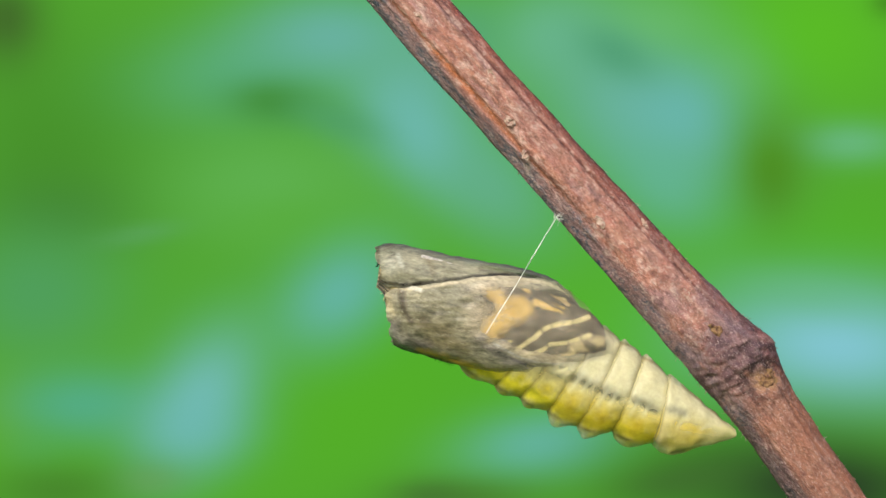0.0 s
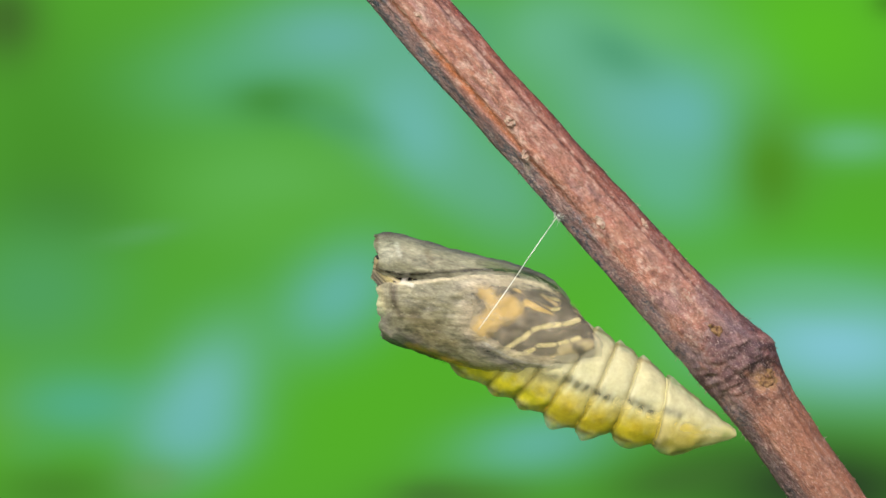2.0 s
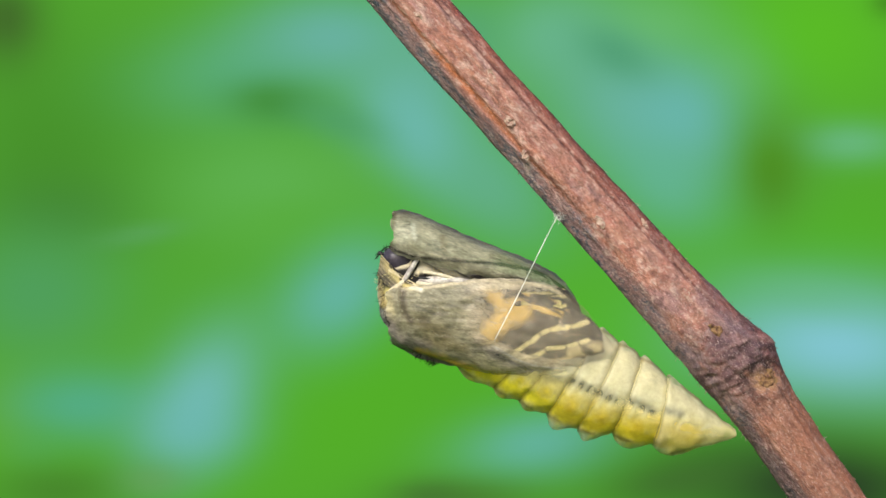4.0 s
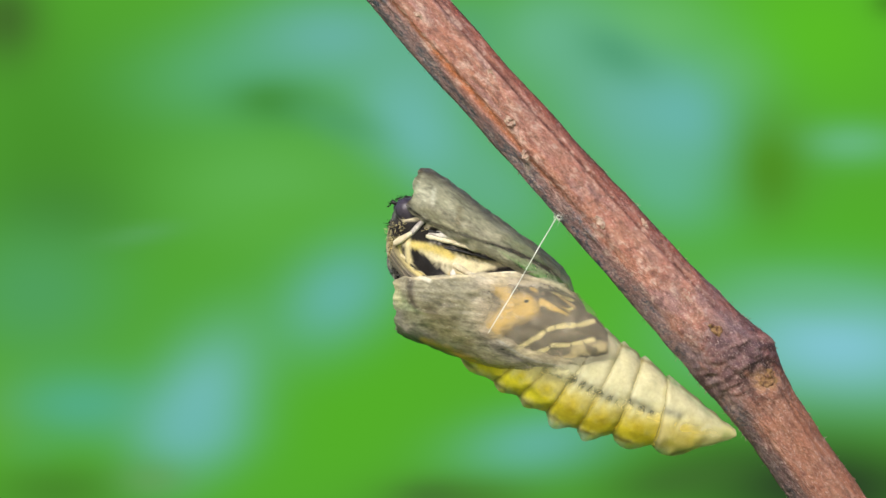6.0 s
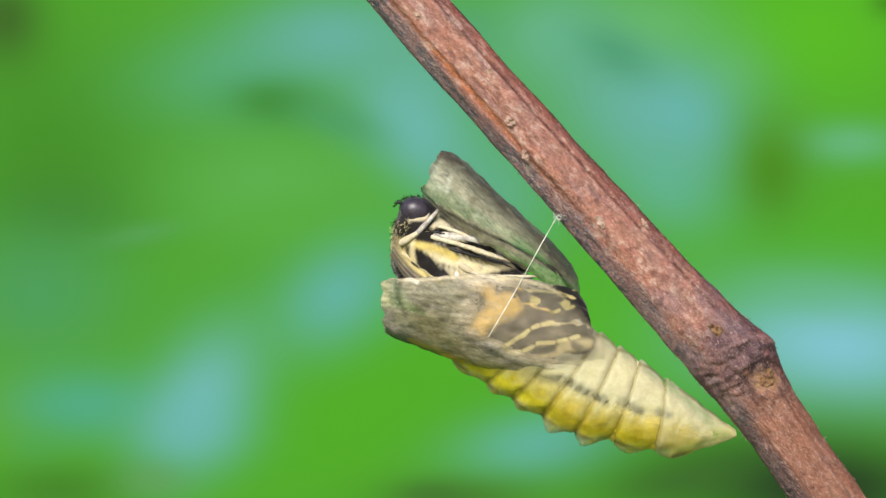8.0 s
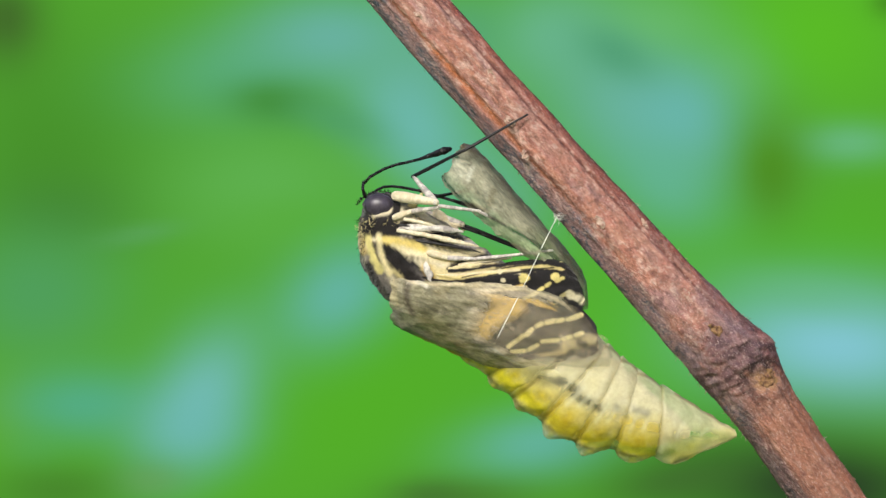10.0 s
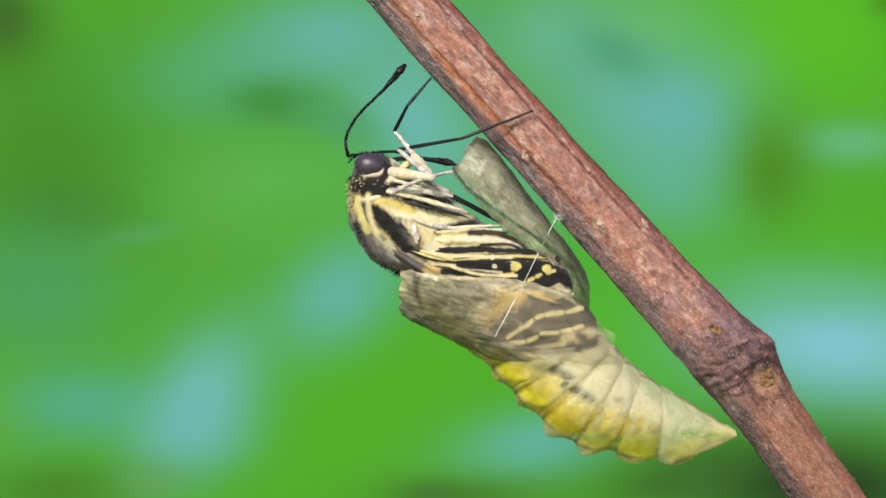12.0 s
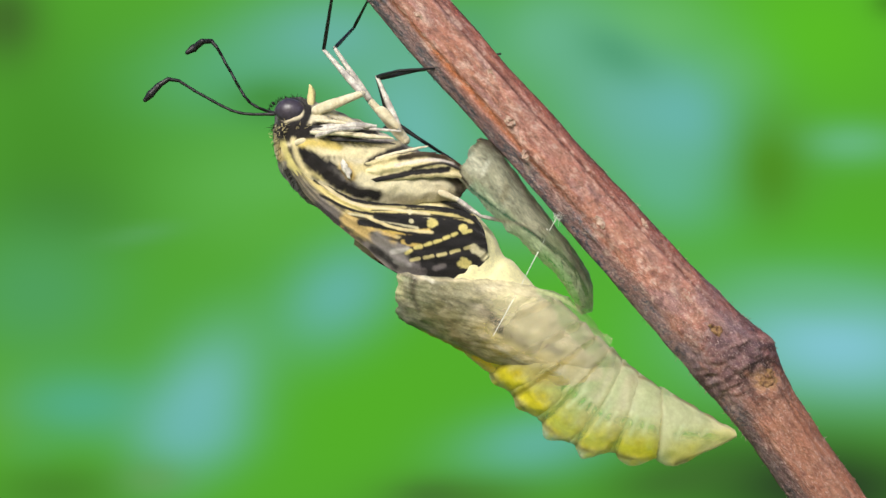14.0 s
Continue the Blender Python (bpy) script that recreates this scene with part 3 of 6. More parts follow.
def abdomen_rings():
    made = []
    for i in range(len(RINGS) - 1):
        a, b = RINGS[i], RINGS[i + 1]
        last = i == len(RINGS) - 2
        deep = (0.25, 0.3, 0.4, 0.55, 0.9, 1.0, 1.0)[i]
        secs = TAIL if last else [bulge(a, b, u, 1.02 + (k - 1.02) * deep) for u, k in ((-0.24, 0.92), (-0.05, 0.945), (0.04, 0.97), (0.14, 1.02), (0.42, 1.045), (0.75, 1.03), (0.94, 0.985), (1.03, 0.94))]
        where, size = (0.36, 0.05) if last else (0.57, 0.085 if i > 2 else 0.04)

        def tooth(u, g, at=where, high=size):
            low = max(0, (g - 0.88) / 0.12) ** 1.4 * math.exp(-((u - at) / 0.13) ** 2) * high
            return low - max(0, (0.06 - g) / 0.06) * math.exp(-((u - 0.38) / 0.16) ** 2) * high * 0.35

        g = loft(secs, 0, 360, 64, 96, amount=0.13, size=0.9, lobes=tooth)
        v = g[0]
        mid = bulge(a, b, 0.5, 1.04)
        if last:
            mid = TAIL[3]
        trio = (secs[2], mid, secs[-2])
        strokes = [
            ([down(x, 0.72) for x in trio], 1.1, srgb(214, 200, 92), 1.8, 0.7 if i < 6 else 0.35),
            ([down(x, 0.9) for x in trio], 0.85, srgb(230, 215, 34), 1.1, 0.95 if i < 6 else 0.5),
            ([down(mid, 0.8)], 0.45, srgb(208, 184, 26), 0.7, 0.6 if i < 6 else 0.1),
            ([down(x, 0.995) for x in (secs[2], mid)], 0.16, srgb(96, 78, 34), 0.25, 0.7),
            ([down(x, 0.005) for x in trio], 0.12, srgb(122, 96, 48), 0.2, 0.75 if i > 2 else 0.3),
            # crease shading at both seams, painted into the skin
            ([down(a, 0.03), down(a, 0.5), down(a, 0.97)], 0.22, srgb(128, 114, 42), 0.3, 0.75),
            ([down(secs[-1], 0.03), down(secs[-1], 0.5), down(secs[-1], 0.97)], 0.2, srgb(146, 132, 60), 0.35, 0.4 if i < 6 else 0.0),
            ([down(mid, 1.04)], 0.34, srgb(236, 222, 110), 0.3, 0.9)]
        covers = [([down(x, 0.86) for x in trio], 1.3, 0.5, 1.8),
                  ([down(x, 0.99) for x in trio], 0.3, 0.8, 0.4), ([down(x, 0.01) for x in trio], 0.2, 0.75, 0.4)]
        if i > 1:
            covers.append(([down(x, 0.57) for x in trio], 0.3, 0.19, 0.6))
        # highlights on dried creases, painted as pale streaks
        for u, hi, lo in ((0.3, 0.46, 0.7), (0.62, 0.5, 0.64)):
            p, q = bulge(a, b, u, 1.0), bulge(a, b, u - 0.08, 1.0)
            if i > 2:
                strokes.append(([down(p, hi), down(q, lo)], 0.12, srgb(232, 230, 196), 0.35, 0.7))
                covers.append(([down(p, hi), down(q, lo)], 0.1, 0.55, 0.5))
        if last:
            covers.append(([TAIL[-1][0], TAIL[-2][0]], 0.7, 0.86, 1.6))
            strokes.append(([TAIL[-1][1], TAIL[-3][1]], 0.8, srgb(222, 214, 160), 1.4, 0.8))
        if i < 3:
            covers.append(([down(x, 0.9) for x in trio], 1.2, 0.82, 1.6))
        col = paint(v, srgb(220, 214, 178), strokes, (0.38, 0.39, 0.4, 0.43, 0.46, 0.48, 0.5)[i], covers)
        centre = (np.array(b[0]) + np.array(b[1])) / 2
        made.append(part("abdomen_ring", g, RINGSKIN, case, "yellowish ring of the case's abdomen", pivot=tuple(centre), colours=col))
    return made


# ---- the butterfly ----
EYE_REST, TURN_REST = (-6.17, 0.00, 6.89), 31.1
fly = thing("butterfly", EYE_REST, "newly emerging swallowtail butterfly, black and pale yellow, wings crumpled", "butterfly")
BLACK, LEMON, IVORY = (0.012, 0.010, 0.010), srgb(230, 214, 132), srgb(226, 216, 176)


PALPS = []


def eye_rim(k):
    return -6.12 + 1.5 * math.cos(k * math.pi / 6), 0.0, 6.94 + 1.24 * math.sin(k * math.pi / 6)


THORAX = []
BELLY = []


def butterfly_body():
    sec = [((-6.41, 0.00, 8.26), (-7.54, 0.00, 6.75), 0.8), ((-5.17, 0.00, 8.08), (-7.95, 0.00, 4.69), 1.9), ((-2.82, 0.00, 6.94), (-7.65, 0.00, 2.40), 2.6), ((-0.43, 0.00, 5.60), (-6.55, 0.00, 0.34), 3.0),
           ((2.20, 0.00, 3.88), (-4.31, 0.00, -1.48), 3.2), ((5.07, 0.00, 2.06), (0.30, 0.00, -2.30), 3.0), ((7.46, 0.00, 0.53), (4.00, 0.00, -2.30), 2.6), ((8.66, 0.00, -0.43), (6.80, 0.00, -2.20), 1.6)]
    g = loft(sec, 0, 360, 170, 110, amount=0.16, size=0.8)
    v = g[0]
    marks = [
        ([(-4.50, 0.00, 7.22), (-1.63, 0.00, 6.75), (0.77, 0.00, 5.55)], 0.9, srgb(216, 208, 176), 0.8, 0.9)]
    # dark bar under the head, running on along the thigh
    marks += [
        ([(-7.75, 0.00, 5.12), (-6.17, 0.00, 4.93), (-4.02, 0.00, 5.02)], 0.62, BLACK, 0.25, 1),
        ([(-4.50, 0.00, 4.83), (-2.11, 0.00, 4.26), (0.77, 0.00, 3.49), (2.44, 0.00, 3.30)], 0.36, BLACK, 0.12, 1),
        ([(-4.02, 0.00, 4.74), (-1.15, 0.00, 4.35), (2.11, 0.00, 3.78)], 0.28, srgb(206, 196, 190), 0.12, 1),
        ([(-4.02, 0.00, 5.07), (-0.67, 0.00, 4.83), (1.24, 0.00, 4.45)], 0.12, BLACK, 0.08, 1),
        ([(-4.50, 0.00, 3.78), (-1.15, 0.00, 3.21), (2.44, 0.00, 2.44)], 0.55, srgb(222, 208, 152), 0.3, 0.95),
        ([(-4.02, 0.00, 5.69), (-1.15, 0.00, 5.31), (2.20, 0.00, 4.26)], 0.12, srgb(40, 34, 32), 0.1, 0.9)]
    marks += [
        ([(-3.78, 0.00, 4.26), (0.29, 0.00, 3.11), (3.64, 0.00, 2.54)], 0.13, BLACK, 0.1, 0.9),
        ([(-4.50, 0.00, 6.17), (-2.11, 0.00, 5.98), (0.77, 0.00, 4.93)], 0.16, srgb(236, 228, 200), 0.15, 0.8)]
    # dark blotch and band behind the yellow stripe
    marks += [
        ([(-6.03, 0.00, 3.59), (-4.50, 0.00, 2.73), (-2.97, 0.00, 1.58)], 0.5, BLACK, 0.25, 1),
        ([(-3.30, 0.00, 1.96), (-1.87, 0.00, 0.77), (-0.19, 0.00, -0.05)], 0.45, BLACK, 0.2, 1),
        ([(-2.11, 0.00, 1.58), (0.77, 0.00, 1.10), (4.59, 0.00, 1.00)], 0.6, srgb(226, 210, 156), 0.3, 1),
        ([(-0.19, 0.00, 1.77), (2.68, 0.00, 2.34), (4.59, 0.00, 2.92)], 0.2, BLACK, 0.12, 0.95),
        ([(-1.15, 0.00, 2.54), (0.77, 0.00, 2.06)], 0.14, srgb(120, 96, 60), 0.12, 0.8),
        ([(-4.02, 0.00, 6.75), (-2.34, 0.00, 5.69), (-1.15, 0.00, 4.59)], 0.1, srgb(60, 52, 48), 0.1, 0.8)]
    marks += [
        ([(-2.11, 0.00, 6.46), (0.29, 0.00, 5.07)], 0.12, srgb(70, 62, 54), 0.12, 0.8),
        ([(2.44, 0.00, 3.30), (4.59, 0.00, 3.21), (5.79, 0.00, 2.73)], 0.34, BLACK, 0.2, 0.95),
        ([(4.59, 0.00, 2.20), (6.99, 0.00, 1.39), (7.94, 0.00, 0.53)], 0.75, srgb(34, 24, 18), 0.4, 0.95),
        ([(0.77, 0.00, 0.43), (3.64, 0.00, 0.81), (6.51, 0.00, 1.00)], 0.22, BLACK, 0.12, 1),
        ([(-4.50, 0.00, 8.18), (-3.78, 0.00, 8.28)], 0.32, BLACK, 0.25, 0.9)]
    # back: dark edge, ochre spot, cream stripe
    marks += [
        ([(-8.61, 0.00, 6.27), (-8.61, 0.00, 4.35), (-8.13, 0.00, 2.20), (-6.89, 0.00, 0.05), (-4.02, 0.00, -1.96)], 0.75, srgb(26, 23, 24), 0.35, 1),
        ([(-6.51, 0.00, 2.68), (-5.84, 0.00, 0.53), (-4.02, 0.00, -1.00), (-2.11, 0.00, -1.96)], 0.8, srgb(112, 104, 100), 0.5, 0.95),
        ([(-6.89, 0.00, 1.96), (-6.17, 0.00, 0.29)], 0.3, srgb(50, 44, 44), 0.3, 0.8),
        ([(-4.02, 0.00, -0.24), (-2.97, 0.00, -0.81)], 0.2, srgb(196, 190, 184), 0.2, 0.8),
        ([(-5.55, 0.00, 2.06), (-3.78, 0.00, 0.91), (-1.87, 0.00, -0.43)], 0.26, srgb(230, 214, 148), 0.12, 1)]
    marks += [
        ([(-7.08, 0.00, 4.35), (-6.65, 0.00, 2.92), (-5.93, 0.00, 1.58)], 0.34, srgb(232, 218, 140), 0.2, 1),
        ([(-7.75, 0.00, 4.26), (-7.37, 0.00, 3.21)], 0.36, srgb(210, 184, 116), 0.25, 0.9),
        ([(-8.23, 0.00, 6.56), (-7.46, 0.00, 7.89), (-6.32, 0.00, 8.56), (-4.50, 0.00, 8.28)], 0.5, srgb(86, 66, 48), 0.3, 0.9),
        ([(-8.04, 0.00, 5.50), (-7.75, 0.00, 4.74)], 0.26, srgb(206, 188, 130), 0.2, 0.8),
        ([(-7.94, 0.00, 6.75), (-6.89, 0.00, 5.69), (-4.98, 0.00, 5.69)], 0.3, BLACK, 0.25, 0.9),
        ([(-4.02, 0.00, 7.22), (-3.06, 0.00, 6.75)], 0.2, srgb(60, 50, 44), 0.2, 0.7)]
    marks += [([(-3.16, 0.00, 1.77), (-1.53, 0.00, 0.53), (-0.43, 0.00, 0.05)], 0.4, BLACK, 0.2, 1), ([(4.83, 0.00, 2.15), (6.75, 0.00, 1.00), (8.18, 0.00, -0.19)], 0.7, srgb(40, 28, 20), 0.4, 0.95), ([(-4.02, 0.00, 5.17), (-1.15, 0.00, 4.59), (0.77, 0.00, 4.26)], 0.3, BLACK, 0.15, 0.95)]
    marks += [([eye_rim(k) for k in range(13)], 0.34, BLACK, 0.15, 1)]
    # grey fur at the wing's root, fine dark lines on the breast
    marks += [([(-3.30, 0.00, 1.16), (-2.00, 0.00, 0.40), (-0.90, 0.00, 0.00)], 0.62, srgb(124, 118, 114), 0.5, 0.9), ([(-5.20, 0.00, 3.60), (-3.20, 0.00, 2.70), (-0.60, 0.00, 2.40)], 0.09, srgb(40, 32, 28), 0.1, 0.85),
              ([(-6.60, 0.00, 3.90), (-5.90, 0.00, 2.30), (-4.40, 0.00, 0.90)], 0.1, srgb(46, 38, 32), 0.12, 0.85)]
    # cream breast, ochre spots and the brown shade towards the waist
    marks += [
        ([(-3.78, 0.00, 3.46), (-0.48, 0.00, 2.65), (2.43, 0.00, 3.01)], 0.5, srgb(244, 230, 184), 0.35, 0.95),
        ([(-5.65, 0.00, 4.17), (-3.98, 0.00, 3.95), (-2.34, 0.00, 3.45)], 0.3, srgb(226, 202, 112), 0.25, 0.95),
        ([(-0.63, 0.00, 0.50), (1.72, 0.00, -0.15), (3.82, 0.00, -0.92)], 0.62, srgb(248, 236, 198), 0.4, 0.95),
        ([(0.20, 0.00, 2.02), (1.91, 0.00, 2.57), (3.88, 0.00, 3.20)], 0.3, srgb(30, 22, 18), 0.2, 1),
        ([(-5.50, 0.00, 2.81), (-3.68, 0.00, 1.44), (-2.57, 0.00, 0.30)], 0.52, srgb(24, 18, 15), 0.25, 1),
        ([(-7.11, 0.00, 5.14), (-4.14, 0.00, 5.07), (-1.06, 0.00, 4.61)], 0.6, srgb(24, 18, 15), 0.25, 1),
        ([(-2.57, 0.00, 0.30), (-1.09, 0.00, -0.48), (0.47, 0.00, -0.88)], 0.42, srgb(24, 18, 15), 0.2, 1),
        ([(-2.07, 0.00, 1.80), (-1.56, 0.00, 0.90)], 0.36, srgb(206, 172, 100), 0.3, 0.9),
        ([(5.18, 0.00, 1.28), (6.99, 0.00, -0.29), (7.60, 0.00, -1.77)], 0.5, srgb(48, 34, 22), 0.4, 0.9),
        ([(-6.10, 0.00, 4.49), (-5.84, 0.00, 2.79), (-5.13, 0.00, 1.30)], 0.24, srgb(240, 224, 170), 0.2, 0.9)]
    col = paint(v, srgb(224, 212, 178), marks)
    col[:, :3] *= 0.8
    thorax = part("thorax", g, SCALES, fly, "black and cream striped furry thorax", colours=col)
    THORAX.append(thorax)
    # thighs folded against the breast
    for pts, r, dark in (([(-4.59, 0.00, 4.93), (-2.11, 0.00, 4.55), (0.29, 0.00, 4.07), (2.30, 0.00, 3.68)], 0.21, 0), ([(-4.02, 0.00, 5.89), (-2.11, 0.00, 5.50), (-0.19, 0.00, 4.83)], 0.16, 0), ([(-4.02, 0.00, 4.26), (-0.67, 0.00, 3.78), (2.44, 0.00, 3.21)], 0.12, 1),
                         ([(-4.50, 0.00, 5.41), (-1.87, 0.00, 5.02), (0.53, 0.00, 4.45)], 0.11, 1), ([(-0.38, 0.00, 1.87), (2.20, 0.00, 2.39), (5.07, 0.00, 2.73)], 0.17, 0), ([(-0.19, 0.00, 1.58), (2.68, 0.00, 2.01), (5.79, 0.00, 2.15)], 0.1, 1)):
        y = [-(2.62 + 0.25 * math.sin(math.pi * k / (len(pts) - 1))) for k in range(len(pts))]
        part("folded_thigh", tube([(p[0], yy, p[2]) for p, yy in zip(pts, y)], [r * 0.8] + [r] * (len(pts) - 2) + [r * 0.4], 12, 40, amount=0.06, size=0.5), HORN if dark else FLESH, thorax, "dark folded leg" if dark else "pale folded leg")
    part("folded_thigh", tube([(-5.30, -2.0, 5.0), (-3.2, -2.6, 5.15), (-1.0, -2.65, 5.1), (1.0, -2.2, 4.9)], [0.2, 0.34, 0.32, 0.12], 14, 40, amount=0.08, size=0.5), LIMB, thorax, "pale folded leg")
    # white glint at the wing root, modelled as a small pale scale
    part("wing_root_glint", ball((-1.92, -3.5, 1.47), (0.28, 0.2, 0.78), -12, 16, 16, amount=0.2, size=0.4), LIMB, thorax, "raised pale patch standing for a white glint at the wing root")
    # crumpled hindwing under the forewing's edge
    hs = [((-2.34, 0.00, 1.87), (-2.20, 0.00, 0.91), 2.7), ((0.29, 0.00, 2.06), (0.53, 0.00, 0.24), 3.25), ((3.16, 0.00, 2.34), (3.64, 0.00, 0.14), 3.4), ((6.03, 0.00, 1.96), (6.51, 0.00, -0.05), 3.2), ((8.18, 0.00, 0.43), (8.52, 0.00, -0.53), 2.5)]
    hg = loft(hs, 70, 110, 120, 60, amount=0.10, size=0.5)
    hv = hg[0].copy()
    hv[:, 1] -= 0.10 * np.sin(np.tile(np.linspace(0, 15, 60), 120) + np.repeat(np.linspace(0, 1.5, 120), 60))
    hc = paint(hv, srgb(210, 196, 150), [([(-2.11, 0.00, 1.39), (0.77, 0.00, 1.20), (3.64, 0.00, 1.48)], 0.35, srgb(226, 212, 162), 0.3, 0.9), ([(0.29, 0.00, 0.33), (3.16, 0.00, 0.62), (6.51, 0.00, 0.62)], 0.24, BLACK, 0.12, 1),
        ([(2.68, 0.00, 1.96), (5.07, 0.00, 2.06), (7.46, 0.00, 0.77)], 0.28, srgb(44, 32, 24), 0.2, 0.95), ([(2.20, 0.00, 1.39), (5.07, 0.00, 1.58), (6.99, 0.00, 1.10)], 0.14, srgb(206, 196, 184), 0.1, 0.9), ([(3.64, 0.00, 1.00), (6.03, 0.00, 1.20), (7.70, 0.00, 0.43)], 0.12, BLACK, 0.1, 0.95),
        ([(5.31, 0.00, 2.20), (7.22, 0.00, 1.39), (8.18, 0.00, 0.29)], 0.3, srgb(60, 42, 24), 0.3, 0.9)])
    back = hv.copy()
    back[:, 1] += 0.2
    n = len(hv)
    part("hindwing", (np.vstack([hv, back]), hg[1] + [tuple(i + n for i in q[::-1]) for q in hg[1]]), SCALES, thorax, "crumpled dark brown and cream hindwing", colours=np.vstack([hc, hc]))
    # head with its eyes
    g = ball((-6.12, 0.00, 6.89), (1.45, 1.45, 1.2), 20, 30, 40, amount=0.14, size=0.5)
    col = paint(g[0], srgb(84, 70, 54), [([(-6.89, 0.00, 8.28), (-4.50, 0.00, 8.09)], 0.35, srgb(140, 108, 76), 0.3, 0.8), ([(-6.89, 0.00, 5.69), (-5.36, 0.00, 5.41), (-4.31, 0.00, 6.51)], 0.35, srgb(224, 212, 164), 0.25, 0.95), ([(-7.66, 0.00, 7.46), (-7.56, 0.00, 5.79)], 0.45, srgb(24, 20, 20), 0.3, 0.95), ([(-7.37, 0.00, 7.89), (-6.17, 0.00, 8.56), (-4.50, 0.00, 8.37)], 0.28, srgb(40, 32, 28), 0.3, 0.8), ([(-7.85, 0.00, 5.79), (-4.98, 0.00, 5.07)], 0.4, BLACK, 0.3, 0.9), ([eye_rim(k) for k in range(13)], 0.34, BLACK, 0.15, 1)])
    part("head", g, SCALES, fly, "small furry yellowish head", colours=col)
    for side in (-1, 1):
        part("eye", ball((-6.12, 1.4 * side, 6.94), (1.3, 0.85, 1.06), 12, 28, 40), LENS, fly, "dark brown rounded compound eye")
        PALPS.append(part("palp", tube([(-5.17, 0.7 * side, 5.89), (-4.50, 0.9 * side, 7.22), (-4.31, 0.8 * side, 8.56), (-4.45, 0.7 * side, 9.14)], (0.36, 0.34, 0.26, 0.06), 10, 16, amount=0.1, size=0.3), FUR_PALE, fly, "cream furry palp", pivot=(-5.07, 0.00, 5.98)))
    # abdomen: three plump rings of it that slide into one another, drawn where they lie inside the closed case
    yellow = [
        ([(2.68, 0.00, -2.54), (5.55, 0.00, -2.44), (7.94, 0.00, -2.92)], 0.5, srgb(24, 20, 18), 0.3, 1),
        ([(2.68, 0.00, -2.82), (5.55, 0.00, -2.82), (7.70, 0.00, -3.35)], 0.14, srgb(226, 212, 160), 0.15, 1),
        ([(0.77, 0.00, -9.52), (4.59, 0.00, -10.86), (8.42, 0.00, -12.63), (12.25, 0.00, -14.31), (16.08, 0.00, -15.50), (20.38, 0.00, -15.98)], 1.9, srgb(236, 208, 34), 1.6, 0.95),
        ([(5.07, 0.00, -11.44), (7.70, 0.00, -12.63), (10.81, 0.00, -14.07), (13.21, 0.00, -14.55)], 0.5, srgb(206, 166, 20), 0.9, 0.6),
        ([(6.99, 0.00, -10.24), (9.62, 0.00, -10.67), (10.81, 0.00, -10.86)], 0.42, srgb(26, 28, 22), 0.45, 0.95),
        ([(11.05, 0.00, -10.67), (12.73, 0.00, -11.53), (14.55, 0.00, -12.30)], 0.40, srgb(22, 24, 20), 0.4, 1),
        ([(16.08, 0.00, -12.58), (16.94, 0.00, -13.01), (17.80, 0.00, -13.44)], 0.36, srgb(22, 24, 20), 0.3, 1),
        ([(19.14, 0.00, -13.44), (20.19, 0.00, -13.78)], 0.3, srgb(34, 34, 26), 0.3, 0.95)]
    for piece, centre in (([((0.53, 0.00, -2.54), (3.25, 0.00, -6.65), 1.3), ((3.16, 0.00, -2.15), (4.21, 0.00, -7.61), 2.1), ((5.55, 0.00, -1.96), (5.55, 0.00, -8.47), 2.5), ((8.18, 0.00, -2.63), (6.41, 0.00, -10.24), 3.1), ((10.33, 0.00, -4.07), (7.18, 0.00, -11.44), 3.3), ((11.77, 0.00, -5.74), (7.94, 0.00, -12.11), 3.15), ((12.54, 0.00, -6.08), (8.71, 0.00, -12.87), 3.25), ((13.40, 0.00, -6.65), (8.90, 0.00, -13.59), 3.2), ((14.16, 0.00, -7.22), (9.95, 0.00, -14.21), 3.15), ((15.02, 0.00, -7.89), (11.29, 0.00, -14.74), 3.0), ((15.22, 0.00, -8.28), (12.06, 0.00, -14.40), 2.6)], (9.86, 0.00, -8.56)),
                          ([((12.73, 0.00, -7.13), (9.86, 0.00, -13.35), 2.7), ((13.92, 0.00, -7.32), (10.33, 0.00, -14.21), 3.0), ((15.12, 0.00, -7.94), (11.48, 0.00, -14.93), 3.1), ((15.98, 0.00, -8.42), (12.73, 0.00, -15.45), 3.05), ((16.75, 0.00, -9.14), (14.26, 0.00, -15.45), 2.8), ((16.94, 0.00, -9.52), (14.83, 0.00, -15.02), 2.4)], (13.68, 0.00, -11.44)),
                          ([((15.69, 0.00, -9.52), (13.44, 0.00, -14.31), 2.3), ((17.03, 0.00, -9.14), (14.64, 0.00, -15.55), 2.75), ((17.89, 0.00, -9.57), (15.98, 0.00, -16.36), 2.8), ((18.85, 0.00, -10.67), (17.70, 0.00, -16.22), 2.4), ((19.43, 0.00, -10.96), (18.37, 0.00, -16.70), 2.4), ((20.48, 0.00, -11.91), (19.52, 0.00, -16.89), 2.15), ((21.82, 0.00, -12.97), (21.05, 0.00, -16.60), 1.6), ((23.06, 0.00, -14.07), (22.49, 0.00, -16.22), 1.0), ((24.11, 0.00, -15.02), (23.92, 0.00, -15.98), 0.4)], (18.47, 0.00, -13.35))):
        g = loft(piece, 0, 360, 90, 90, amount=0.08, size=0.9)
        BELLY.append(part("abdomen_segment", g, SCALES, fly, "plump cream and yellow abdomen", pivot=centre, colours=paint(g[0], srgb(236, 228, 176), yellow)))


WINGS = []


